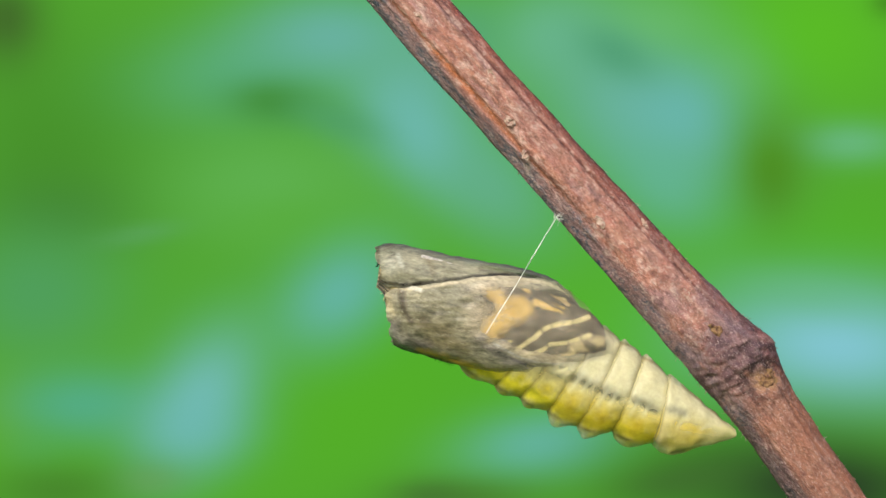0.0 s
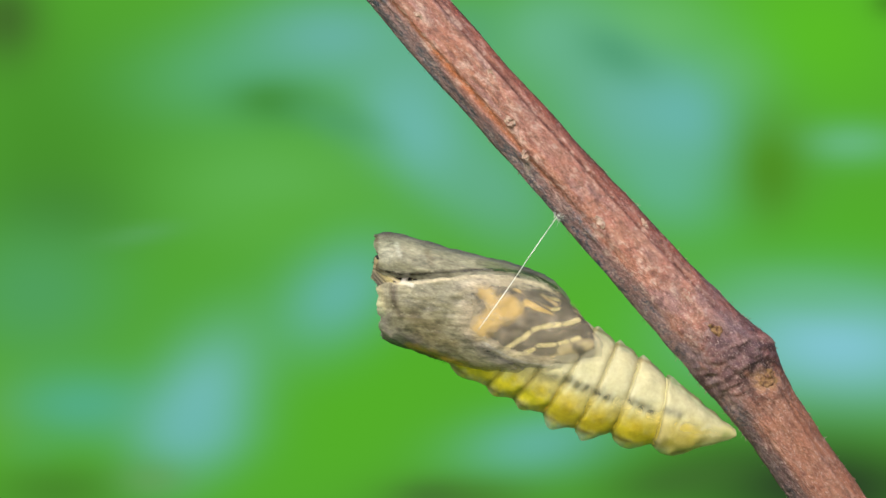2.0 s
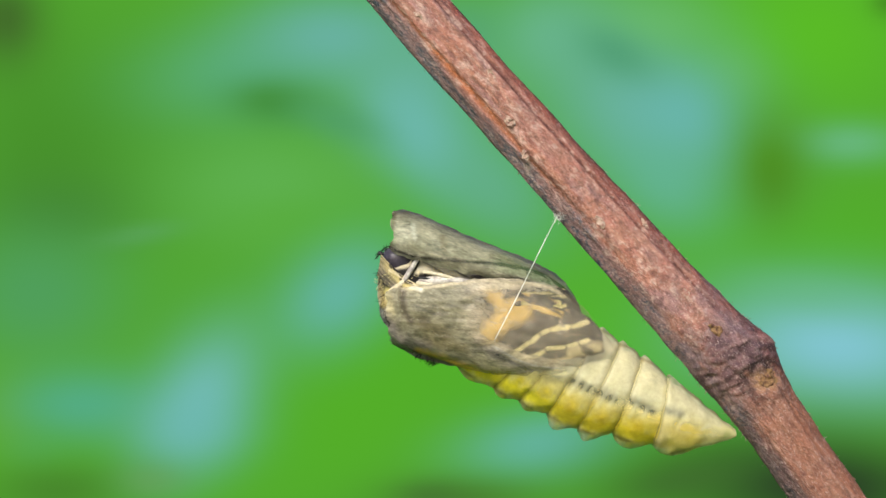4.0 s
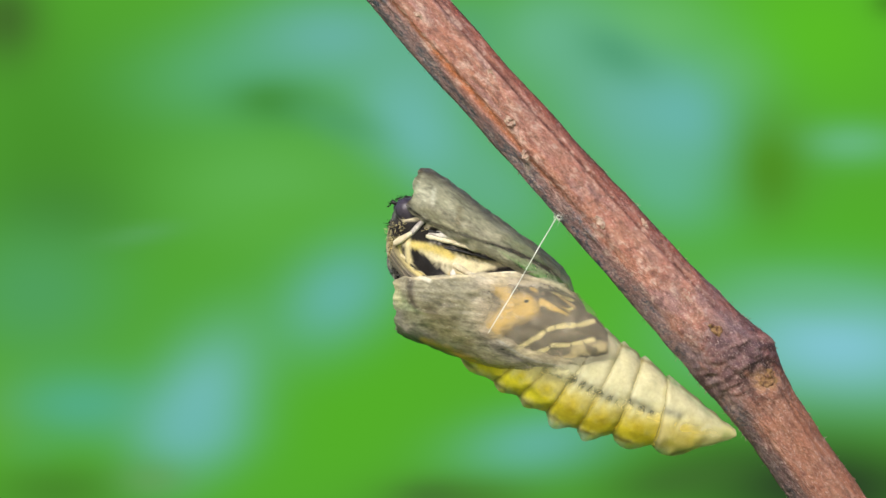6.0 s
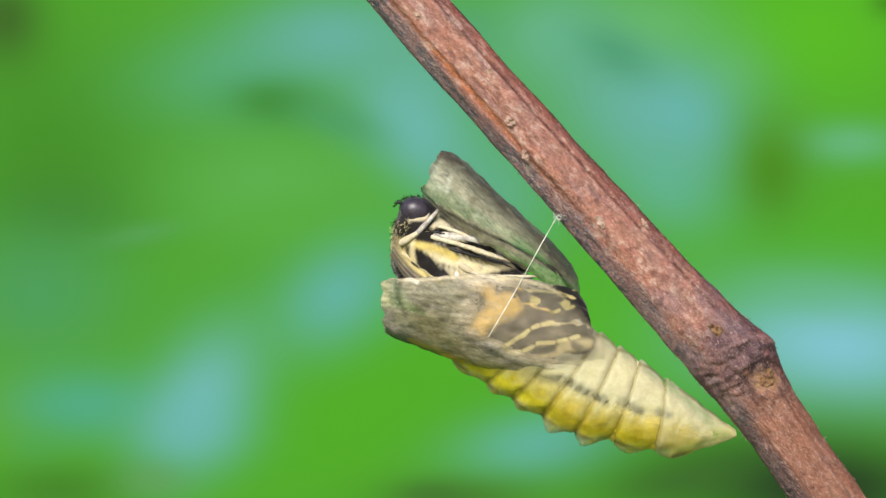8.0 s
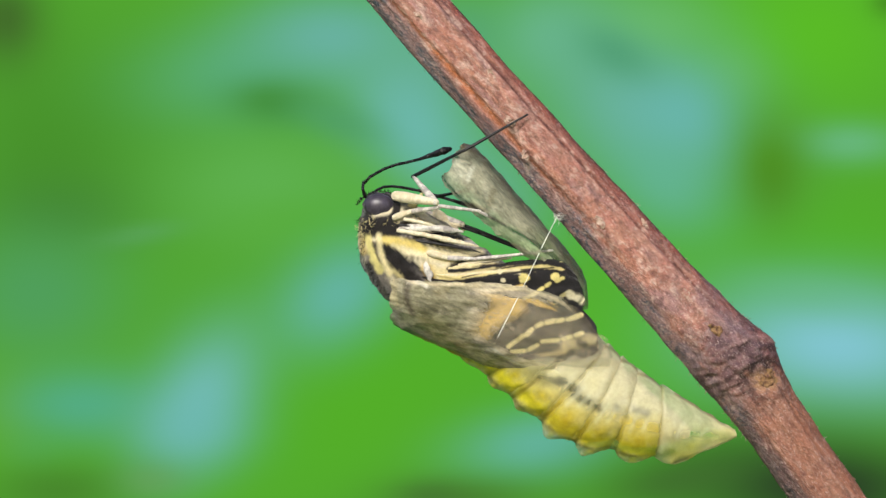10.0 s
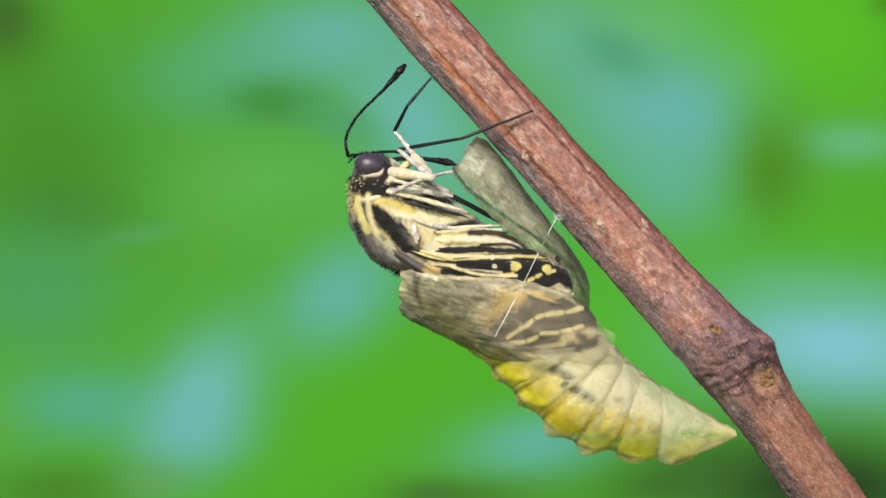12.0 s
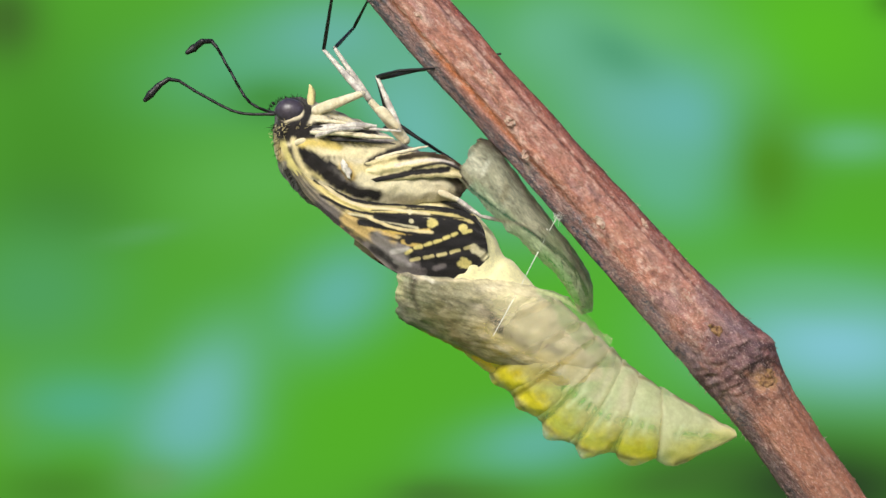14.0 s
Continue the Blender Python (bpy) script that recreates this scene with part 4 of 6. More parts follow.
def wing_pads():
    sec = [((-5.43, 0.00, 3.64), (-5.99, 0.00, 1.91), 2.0), ((-3.69, 0.00, 1.45), (-4.64, 0.00, -0.09), 2.6), ((-1.10, 0.00, -0.16), (-2.42, 0.00, -2.27), 3.2), ((1.78, 0.00, -0.71), (0.37, 0.00, -4.45), 3.7), ((4.89, 0.00, -0.88), (2.77, 0.00, -6.45), 3.95),
           ((7.52, 0.00, -1.15), (6.32, 0.00, -7.28), 3.85), ((9.34, 0.00, -1.71), (9.38, 0.00, -6.78), 3.5), ((10.21, 0.00, -2.95), (10.61, 0.00, -5.34), 3.0)]
    tan, gold, ash, soot = srgb(206, 176, 112), srgb(222, 190, 104), srgb(118, 110, 108), srgb(38, 31, 30)
    for side in (1, -1):
        outer = loft(sec, 66, 124, 260, 130, amount=0.07, size=0.7)
        v = outer[0].copy()
        rows, cols = 260, 130
        # pleats along the folded veins
        for i in range(rows):
            for k in range(cols):
                v[i * cols + k, 1] -= 0.05 * math.sin(k * 0.24 + 1.5 * math.sin(i * 0.017)) + 0.06 * noise.noise(Vector((i * 0.017, k * 0.1, 3)))
        # dark outer half
        marks = [
            ([(3.46, 0.00, -2.37), (6.10, 0.00, -3.07), (9.92, 0.00, -2.81)], 1.2, BLACK, 0.25, 1),
            ([(4.43, 0.00, -4.52), (7.07, 0.00, -4.98), (9.94, 0.00, -4.48)], 1.6, BLACK, 0.3, 1),
            ([(4.93, 0.00, -6.43), (7.56, 0.00, -7.37), (10.42, 0.00, -5.91)], 1.4, BLACK, 0.4, 1),
            ([(1.40, 0.00, -1.86), (3.70, 0.00, -2.23)], 0.42, BLACK, 0.2, 1)]
        # grey scales of the hind margin
        marks += [
            ([(-4.69, 0.00, 0.44), (-3.01, 0.00, -1.13), (-1.08, 0.00, -2.64)], 0.62, ash, 0.5, 0.95),
            ([(0.84, 0.00, -4.35), (2.29, 0.00, -5.40), (4.21, 0.00, -6.72)], 1.0, ash, 0.5, 0.95),
            ([(-5.71, 0.00, 2.11), (-4.69, 0.00, -0.04), (-2.52, 0.00, -1.94), (-0.12, 0.00, -3.83)], 0.3, soot, 0.35, 0.9),
            ([(1.22, 0.00, -3.49), (1.90, 0.00, -4.82), (2.77, 0.00, -5.97)], 0.36, BLACK, 0.35, 0.9),
            ([(2.28, 0.00, -4.06), (3.81, 0.00, -4.52)], 0.28, srgb(150, 142, 138), 0.25, 0.8),
            ([(2.77, 0.00, -5.58), (3.96, 0.00, -5.86)], 0.16, srgb(186, 180, 174), 0.2, 0.7)]
        marks += [
            ([(-3.25, 0.00, 0.21), (-1.47, 0.00, -1.31)], 0.14, srgb(60, 52, 50), 0.2, 0.8)]
        # ochre cell with dark veins
        marks += [
            ([(-1.09, 0.00, -2.07), (0.60, 0.00, -3.11), (2.27, 0.00, -3.58)], 0.7, tan, 0.4, 0.95),
            ([(1.02, 0.00, -2.73), (3.71, 0.00, -3.09), (5.53, 0.00, -3.17)], 0.3, gold, 0.15, 1),
            ([(-0.13, 0.00, -2.06), (2.27, 0.00, -2.43), (4.66, 0.00, -2.80)], 0.12, IVORY, 0.1, 0.9),
            ([(0.26, 0.00, -2.54), (2.75, 0.00, -3.00), (4.91, 0.00, -3.46)], 0.08, soot, 0.08, 0.9),
            ([(0.84, 0.00, -3.20), (2.75, 0.00, -3.77), (4.43, 0.00, -3.95)], 0.14, soot, 0.12, 0.9),
            ([(-0.71, 0.00, -1.68), (0.83, 0.00, -2.25)], 0.16, soot, 0.14, 0.9),
            ([(3.47, 0.00, -3.95), (4.91, 0.00, -4.32)], 0.2, gold, 0.15, 0.9)]
        # folded veins along the front edge
        marks += [
            ([(-5.62, 0.00, 3.26), (-4.27, 0.00, 1.16), (-2.05, 0.00, -0.35), (0.34, 0.00, -1.29), (3.69, 0.00, -1.46), (7.05, 0.00, -1.63), (9.20, 0.00, -2.19)], 0.24, srgb(226, 208, 140), 0.1, 1),
            ([(-4.71, 0.00, 2.59), (-2.54, 0.00, 0.41), (0.34, 0.00, -0.62), (4.65, 0.00, -0.83), (8.96, 0.00, -1.52)], 0.2, BLACK, 0.1, 1),
            ([(-3.49, 0.00, -0.03), (-1.09, 0.00, -1.21), (1.78, 0.00, -1.76), (4.65, 0.00, -1.79), (7.53, 0.00, -2.01)], 0.11, BLACK, 0.08, 1),
            ([(-1.09, 0.00, -1.59), (2.26, 0.00, -2.09), (5.61, 0.00, -2.02)], 0.1, IVORY, 0.07, 0.95)]
        marks += [
            ([(0.82, 0.00, -1.34), (4.65, 0.00, -1.26), (7.52, 0.00, -1.53)], 0.06, BLACK, 0.06, 0.95),
            ([(1.78, 0.00, -1.67), (5.13, 0.00, -1.64), (8.48, 0.00, -2.05)], 0.06, BLACK, 0.06, 0.95),
            ([(-5.81, 0.00, 3.26), (-5.23, 0.00, 1.54), (-4.16, 0.00, -0.08)], 0.55, srgb(128, 118, 98), 0.6, 0.75)]
        # black front edge, veins and the grey scaled hind corner
        marks += [
            ([(-3.95, 0.00, 1.34), (-0.60, 0.00, -0.20), (3.71, 0.00, -0.77), (7.54, 0.00, -1.34), (9.69, 0.00, -2.21)], 0.26, BLACK, 0.12, 1),
            ([(1.22, 0.00, -1.82), (3.47, 0.00, -2.01), (5.38, 0.00, -2.30)], 0.36, BLACK, 0.15, 1),
            ([(3.95, 0.00, -3.74), (5.62, 0.00, -3.55), (7.54, 0.00, -2.78)], 0.4, BLACK, 0.15, 1),
            ([(-0.12, 0.00, -2.35), (2.27, 0.00, -2.68), (4.43, 0.00, -3.16)], 0.3, BLACK, 0.15, 1),
            ([(-4.90, 0.00, 2.20), (-1.08, 0.00, -0.58), (2.75, 0.00, -1.25), (5.62, 0.00, -1.63)], 0.12, srgb(236, 220, 176), 0.1, 0.95),
            ([(0.36, 0.00, -1.82), (2.75, 0.00, -2.78), (5.86, 0.00, -3.16)], 0.13, srgb(232, 214, 160), 0.1, 0.95),
            ([(1.22, 0.00, -3.55), (2.27, 0.00, -4.50), (3.47, 0.00, -5.46)], 0.55, srgb(132, 126, 122), 0.4, 0.95),
            ([(0.84, 0.00, -4.50), (1.60, 0.00, -4.98)], 0.3, soot, 0.3, 0.95),
            ([(2.51, 0.00, -4.79), (3.80, 0.00, -4.60)], 0.2, srgb(196, 190, 182), 0.2, 0.9)]
        # spots and rows of yellow dashes
        marks += [
            ([(5.90, 0.00, -2.40)], 0.42, LEMON, 0.12, 1),
            ([(8.44, 0.00, -2.77)], 0.36, LEMON, 0.1, 1),
            ([(4.03, 0.00, -1.46)], 0.2, IVORY, 0.1, 1),
            ([(4.13, 0.00, -2.22)], 0.17, IVORY, 0.1, 1),
            *[([p, q], 0.15, LEMON, 0.1, 1) for p, q in (((3.72, 0.00, -4.91), (4.10, 0.00, -4.67)), ((4.48, 0.00, -4.42), (4.96, 0.00, -4.32)), ((5.29, 0.00, -4.23), (5.72, 0.00, -4.08)), ((6.10, 0.00, -3.98), (6.58, 0.00, -3.83)), ((6.87, 0.00, -3.69), (7.25, 0.00, -3.50)), ((7.54, 0.00, -3.40), (7.92, 0.00, -3.25)), ((8.49, 0.00, -3.15), (9.06, 0.00, -3.05)))]]
        marks += [
            *[([p, q], 0.14, srgb(214, 200, 140), 0.1, 0.95) for p, q in (((4.11, 0.00, -5.48), (4.77, 0.00, -5.33)), ((5.25, 0.00, -5.28), (5.92, 0.00, -5.13)), ((6.35, 0.00, -5.08), (6.97, 0.00, -4.93)), ((7.45, 0.00, -4.83), (8.12, 0.00, -4.64)), ((8.60, 0.00, -4.49), (9.36, 0.00, -4.29)))],
            ([(8.56, 0.00, -5.73)], 0.5, LEMON, 0.12, 1),
            ([(6.12, 0.00, -6.13), (6.84, 0.00, -5.94)], 0.22, ash, 0.2, 0.8),
            ([(9.36, 0.00, -4.49), (10.32, 0.00, -5.24)], 0.34, IVORY, 0.2, 0.95)]
        col = paint(v, srgb(200, 184, 132), marks)
        col[:, :3] *= 0.8
        inner = v.copy()
        v[:, 1] *= side
        inner[:, 1] = (inner[:, 1] + 0.22) * side
        n = len(v)
        f = [q if side > 0 else q[::-1] for q in outer[1]]
        f += [tuple(i + n for i in q[::-1]) for q in f]
        rim = [k for k in range(cols)] + [i * cols + cols - 1 for i in range(1, rows)] + [(rows - 1) * cols + k for k in range(cols - 2, -1, -1)] + [i * cols for i in range(rows - 2, 0, -1)]
        f += [(rim[k], rim[(k + 1) % len(rim)], rim[(k + 1) % len(rim)] + n, rim[k] + n) for k in range(len(rim))]
        WINGS.append(part("wing", (np.vstack([v, inner]), f), SCALES, fly, "crumpled black and pale yellow folded wing", pivot=(7.15, 0.00, -2.59), colours=np.vstack([col, col])))


FOREWINGS = []


def forewings():
    """The folded wings that show through the cover: amber cell, black margin with two rows of pale dashes."""
    sec = [((0.77, 0.00, -3.49), (1.05, 0.00, -7.03), 3.5), ((3.16, 0.00, -3.21), (3.16, 0.00, -8.09), 4.0), ((5.79, 0.00, -3.21), (5.55, 0.00, -8.95), 4.1), ((8.42, 0.00, -3.59), (8.18, 0.00, -9.52), 4.05), ((10.81, 0.00, -4.55), (10.57, 0.00, -9.62), 3.8), ((12.49, 0.00, -5.45), (12.49, 0.00, -9.33), 3.4), ((13.49, 0.00, -6.56), (13.68, 0.00, -8.66), 2.9)]
    soot, amber, straw = srgb(30, 24, 26), srgb(234, 192, 96), srgb(240, 224, 158)
    for side in (1, -1):
        v, faces = loft(sec, 64, 122, 150, 110, amount=0.06, size=0.7)
        v[:, 1] -= 0.03 * np.sin(np.tile(np.linspace(0, 20, 110), 150) + np.repeat(np.linspace(0, 2.0, 150), 110))
        marks = [([(0.77, 0.00, -4.74), (2.20, 0.00, -6.17)], 1.9, srgb(150, 138, 112), 0.9, 1),
                 ([(3.92, 0.00, -7.13), (4.69, 0.00, -5.98), (6.60, 0.00, -5.07)], 0.75, amber, 0.8, 1),
                 ([(3.73, 0.00, -3.40), (4.59, 0.00, -3.97)], 0.48, amber, 0.5, 0.9),
                 ([(4.83, 0.00, -4.50), (6.51, 0.00, -4.26)], 0.4, amber, 0.5, 0.9),
                 ([(6.79, 0.00, -3.11), (7.08, 0.00, -3.68)], 0.2, amber, 0.2, 0.9),
                 ([(7.75, 0.00, -4.40), (8.71, 0.00, -4.74), (9.86, 0.00, -5.07)], 0.3, amber, 0.2, 0.95),
                 ([(8.71, 0.00, -3.49), (10.43, 0.00, -4.64)], 0.12, srgb(196, 164, 104), 0.15, 0.9),
                 ([(5.55, 0.00, -3.40), (7.70, 0.00, -3.97), (10.33, 0.00, -5.31)], 0.14, soot, 0.15, 0.9),
                 ([(8.42, 0.00, -9.23), (10.81, 0.00, -8.76)], 0.2, srgb(210, 190, 140), 0.25, 0.85),
                 ([(10.91, 0.00, -8.18), (13.21, 0.00, -7.70)], 0.42, srgb(226, 206, 150), 0.4, 0.9),
                 ([(11.96, 0.00, -7.89), (12.44, 0.00, -8.18)], 0.32, soot, 0.3, 0.9),
                 ([(6.99, 0.00, -9.14), (9.86, 0.00, -9.52)], 0.24, srgb(120, 110, 106), 0.3, 0.9)]
        marks += [([p, q], 0.2, straw, 0.14, 1) for p, q in (((6.12, 0.00, -8.42), (6.79, 0.00, -7.89)), ((7.08, 0.00, -7.70), (7.27, 0.00, -7.51)), ((7.56, 0.00, -7.42), (8.04, 0.00, -6.94)), ((8.42, 0.00, -6.65), (8.80, 0.00, -6.46)), ((9.23, 0.00, -6.36), (9.81, 0.00, -6.22)), ((10.14, 0.00, -6.22), (10.57, 0.00, -6.12)), ((10.96, 0.00, -6.08), (11.34, 0.00, -5.93)), ((11.67, 0.00, -5.84), (12.11, 0.00, -5.65)))]
        marks += [([p, q], 0.17, straw, 0.14, 1) for p, q in (((6.41, 0.00, -8.85), (7.46, 0.00, -8.76)), ((7.85, 0.00, -8.66), (8.52, 0.00, -8.23)), ((8.90, 0.00, -7.94), (9.47, 0.00, -7.89)), ((9.76, 0.00, -7.85), (10.24, 0.00, -7.80)), ((10.62, 0.00, -7.66), (11.29, 0.00, -7.51)), ((11.67, 0.00, -7.37), (12.25, 0.00, -7.18)))]
        col = paint(v, soot, marks)
        inner = v.copy()
        v[:, 1] *= side
        inner[:, 1] = (inner[:, 1] + 0.2) * side
        n = len(v)
        faces = [q if side > 0 else q[::-1] for q in faces]
        FOREWINGS.append(part("forewing", (np.vstack([v, inner]), faces + [tuple(i + n for i in q[::-1]) for q in faces]), SCALES, fly, "folded forewing, amber and black with pale dashes", pivot=(9.38, 0.00, -6.17), colours=np.vstack([col, col])))


def body_hair():
    rng = random.Random(11)
    edge = curve([(-7.65, 0.00, 5.89), (-7.65, 0.00, 4.59), (-7.3, 0.00, 2.54), (-6.4, 0.00, 0.72), (-4.50, 0.00, -1.00), (-3.06, 0.00, -1.87)], 620)
    spots = [(p[0] + rng.uniform(-0.1, 0.5), rng.uniform(-2.0, 2.0), p[2] + rng.uniform(-0.1, 0.3)) for p in edge]
    part("back_hair", hairs(spots, rng, 0.55, (-0.55, -0.1, -0.7), 0.6, 0.034), FUR, THORAX[0], "black hairs along the back")["kind"] = "stuff"
    edge = curve([(-7.75, 0.00, 4.83), (-6.89, 0.00, 5.55), (-5.45, 0.00, 5.31), (-4.02, 0.00, 5.89), (-2.11, 0.00, 5.69), (-0.19, 0.00, 4.59)], 220)
    spots = [(p[0] + rng.uniform(-0.5, 0.5), rng.uniform(-2.4, -1.2), p[2] + rng.uniform(-0.6, 0.5)) for p in edge]
    part("breast_hair", hairs(spots, rng, 0.5, (0.2, -0.6, -0.2), 0.7, 0.03), FUR_PALE, THORAX[0], "cream hairs on the breast")["kind"] = "stuff"
    edge = curve([(-7.94, 0.00, 7.80), (-6.89, 0.00, 8.56), (-5.36, 0.00, 8.56), (-4.50, 0.00, 7.94)], 90)
    spots = [(p[0], rng.uniform(-1.1, 1.0), p[2] - 0.5) for p in edge]
    part("crest_hair", hairs(spots, rng, 0.36, (-0.2, -0.2, 0.7), 0.8, 0.035), FUR, fly, "short dark crest on the head")["kind"] = "stuff"


# ---- limbs: chains of rigid pieces ----
def limb(name, roots, lengths, radii, materials, labels, names):
    """A part at its root on the body and its rigid pieces, each along its own x axis."""
    root = part(name, ball(roots, (radii[0] * 0.7,) * 3, 0, 10, 12), materials[0], fly, labels[0])
    pieces = []
    for k, ln in enumerate(lengths):
        r0, r1 = radii[k], radii[k + 1]
        g = tube([(0, 0, 0), (ln * 0.25, 0, 0), (ln * 0.7, 0, 0), (ln, 0, 0)], (r0, r0 * 1.12, (r0 + r1) / 2, r1), 9, 10)
        g = join(g, ball((0, 0, 0), (r0,) * 3, 0, 9, 10), ball((ln, 0, 0), (r1,) * 3, 0, 9, 10))
        ob = part(names[k], g, materials[k], None, labels[k])
        ob.parent = root
        ob.location = (0, 0, 0)
        pieces.append(ob)
    return root, pieces


BODY = [
    (0.0, (-3.73, 0.00, -1.48), 18), (0.5, (-4.02, 0.00, -1.00), 20), (0.8, (-3.44, 0.00, -0.72), 21), (1.0, (-3.16, 0.00, -0.81), 21), (1.5, (-3.73, 0.00, -1.58), 18), (2.0, (-4.02, 0.00, -1.20), 19), (2.4, (-3.35, 0.00, -0.24), 22),
    (2.6, (-3.25, 0.00, -0.33), 22), (3.0, (-3.54, 0.00, -1.10), 20), (4.2, (-3.83, 0.00, -0.81), 20), (5.3, (-4.16, 0.00, -0.53), 20), (5.7, (-4.07, 0.00, -0.38), 20.5), (5.8, (-3.06, 0.00, 2.15), 28), (6.0, (-2.82, 0.00, 3.16), 31), (6.2, (-2.97, 0.00, 1.39), 26),
    (6.4, (-3.92, 0.00, -0.29), 21), (6.5, (-4.02, 0.00, -0.53), 20), (7.0, (-4.26, 0.00, -0.53), 20), (7.4, (-4.78, 0.00, -0.24), 21), (7.5, (-4.88, 0.00, -0.10), 21), (7.6, (-3.83, 0.00, 2.11), 27), (7.8, (-2.68, 0.00, 3.97), 32), (8.0, (-2.34, 0.00, 3.16), 31), (8.2, (-3.88, 0.00, 0.62), 23),
    (9.3, (-4.74, 0.00, 2.44), 24), (10.3, (-5.55, 0.00, 3.88), 25), (10.5, (-5.26, 0.00, 4.02), 25.2), (11.0, (-6.89, 0.00, 3.78), 23), (11.1, (-7.75, 0.00, 3.97), 22), (11.3, (-5.79, 0.00, 7.32), 35), (11.5, (-4.88, 0.00, 7.70), 37.9), (11.7, (-5.65, 0.00, 7.32), 33),
    (12.0, (-6.17, 0.00, 6.89), 31.1), (12.3, (-6.65, 0.00, 6.75), 28), (12.5, (-7.03, 0.00, 6.12), 25.6), (12.7, (-7.13, 0.00, 7.37), 31), (12.8, (-8.04, 0.00, 7.70), 30), (13.0, (-7.03, 0.00, 10.91), 39.6), (13.2, (-7.03, 0.00, 11.15), 40), (13.4, (-8.90, 0.00, 9.62), 31),
    (13.5, (-9.76, 0.00, 8.90), 27.5), (13.7, (-10.91, 0.00, 8.37), 25.5), (14.0, (-12.87, 0.00, 11.53), 27.0)]


def spin(p, deg):
    return Matrix.Translation(HOME + Vector(p) * MM) @ Matrix.Rotation(radians(deg), 4, "Y")


def blend_rows(rows, t):
    """The row between two rows, value by value."""
    for a, b in zip(rows[:-1], rows[1:]):
        if a[0] <= t <= b[0]:
            f = (t - a[0]) / (b[0] - a[0])
            return tuple(Vector(p).lerp(Vector(q), f) for p, q in zip(a[1:], b[1:])) if not isinstance(a[-1], (int, float)) else (Vector(a[1]).lerp(Vector(b[1]), f), a[2] + (b[2] - a[2]) * f)
    return tuple(rows[-1][1:])


def body_at(t):
    p, a = blend_rows(BODY, t)
    return spin(p, a - TURN_REST)


def follow(root, pieces, lengths, rows, bend=-1, foot=None):
    """Key the pieces of a limb through rows of joints; rows with a True last hold in the body's rest place. Slack goes into depth."""
    per = [[] for _ in pieces]
    held = Vector(EYE_REST) * MM
    times = sorted({r[0] for r in rows} | {b[0] for b in BODY if rows[0][0] <= b[0] <= rows[-1][0]})

    def world_joints(r):
        m = body_at(r[0])
        if r[-1] is True:
            return [m @ (Vector(p) * MM - held) for p in r[1]]
        return [HOME + Vector(p) * MM for p in r[1]]

    key = [(r[0], r[-1] is True, world_joints(r), r) for r in rows]
    for t in times:
        for a, b in zip(key[:-1], key[1:]):
            if a[0] <= t <= b[0]:
                f = (t - a[0]) / (b[0] - a[0])
                tucked = a[1] and (b[1] or t == a[0])
                if a[1] and b[1]:
                    m = body_at(t)
                    js = [m @ (Vector(p).lerp(Vector(q), f) * MM - held) for p, q in zip(a[3][1], b[3][1])]
                else:
                    js = [p.lerp(q, f) for p, q in zip(a[2], b[2])]
                break
        inv = body_at(t).inverted()
        at = js[0].copy()
        for k, ob in enumerate(pieces):
            d = js[k + 1] - js[k]
            d.y = 0
            ln = lengths[k] * MM
            if d.length < ln * 0.999 and not tucked:
                d.y = bend * (1 if k % 2 == 0 else -1) * math.sqrt(ln ** 2 - d.length ** 2)
            if foot is not None and k == len(pieces) - 1 and not tucked:
                d.y = max(-0.8 * ln, min(0.8 * ln, HOME.y + foot * MM - at.y))
            x = d.normalized()
            side = x.cross(Vector((0, 1, 0))) if abs(x.y) < 0.95 else x.cross(Vector((0, 0, 1)))
            side.normalize()
            up = side.cross(x)
            m = Matrix((x, up, side)).transposed().to_4x4()
            m.translation = at
            per[k].append((t, inv @ m))
            at = at + x * ln
    for ob, rs in zip(pieces, per):
        walk(ob, rs)


def resample(points, n, depth):
    c = curve([(p[0], p[2]) for p in points], 60)
    s = np.concatenate([[0], np.cumsum(np.linalg.norm(np.diff(c, axis=0), axis=1))])
    u = np.linspace(0, s[-1], n)
    return [(np.interp(a, s, c[:, 0]), depth, np.interp(a, s, c[:, 1])) for a in u]


ANT = 14
ANT_LEN = [12.3 / ANT] * ANT


def antenna(depth):
    names = ["antenna_segment"] * (ANT - 1) + ["antenna_club"]
    rad = [0.15] + [0.12] * 9 + [0.14, 0.19, 0.26, 0.31, 0.20]
    return limb("antenna", (-7.61, depth, 7.80), ANT_LEN, rad, [HORN] * ANT, ["thin black antenna with a clubbed tip"] + [""] * ANT, names)


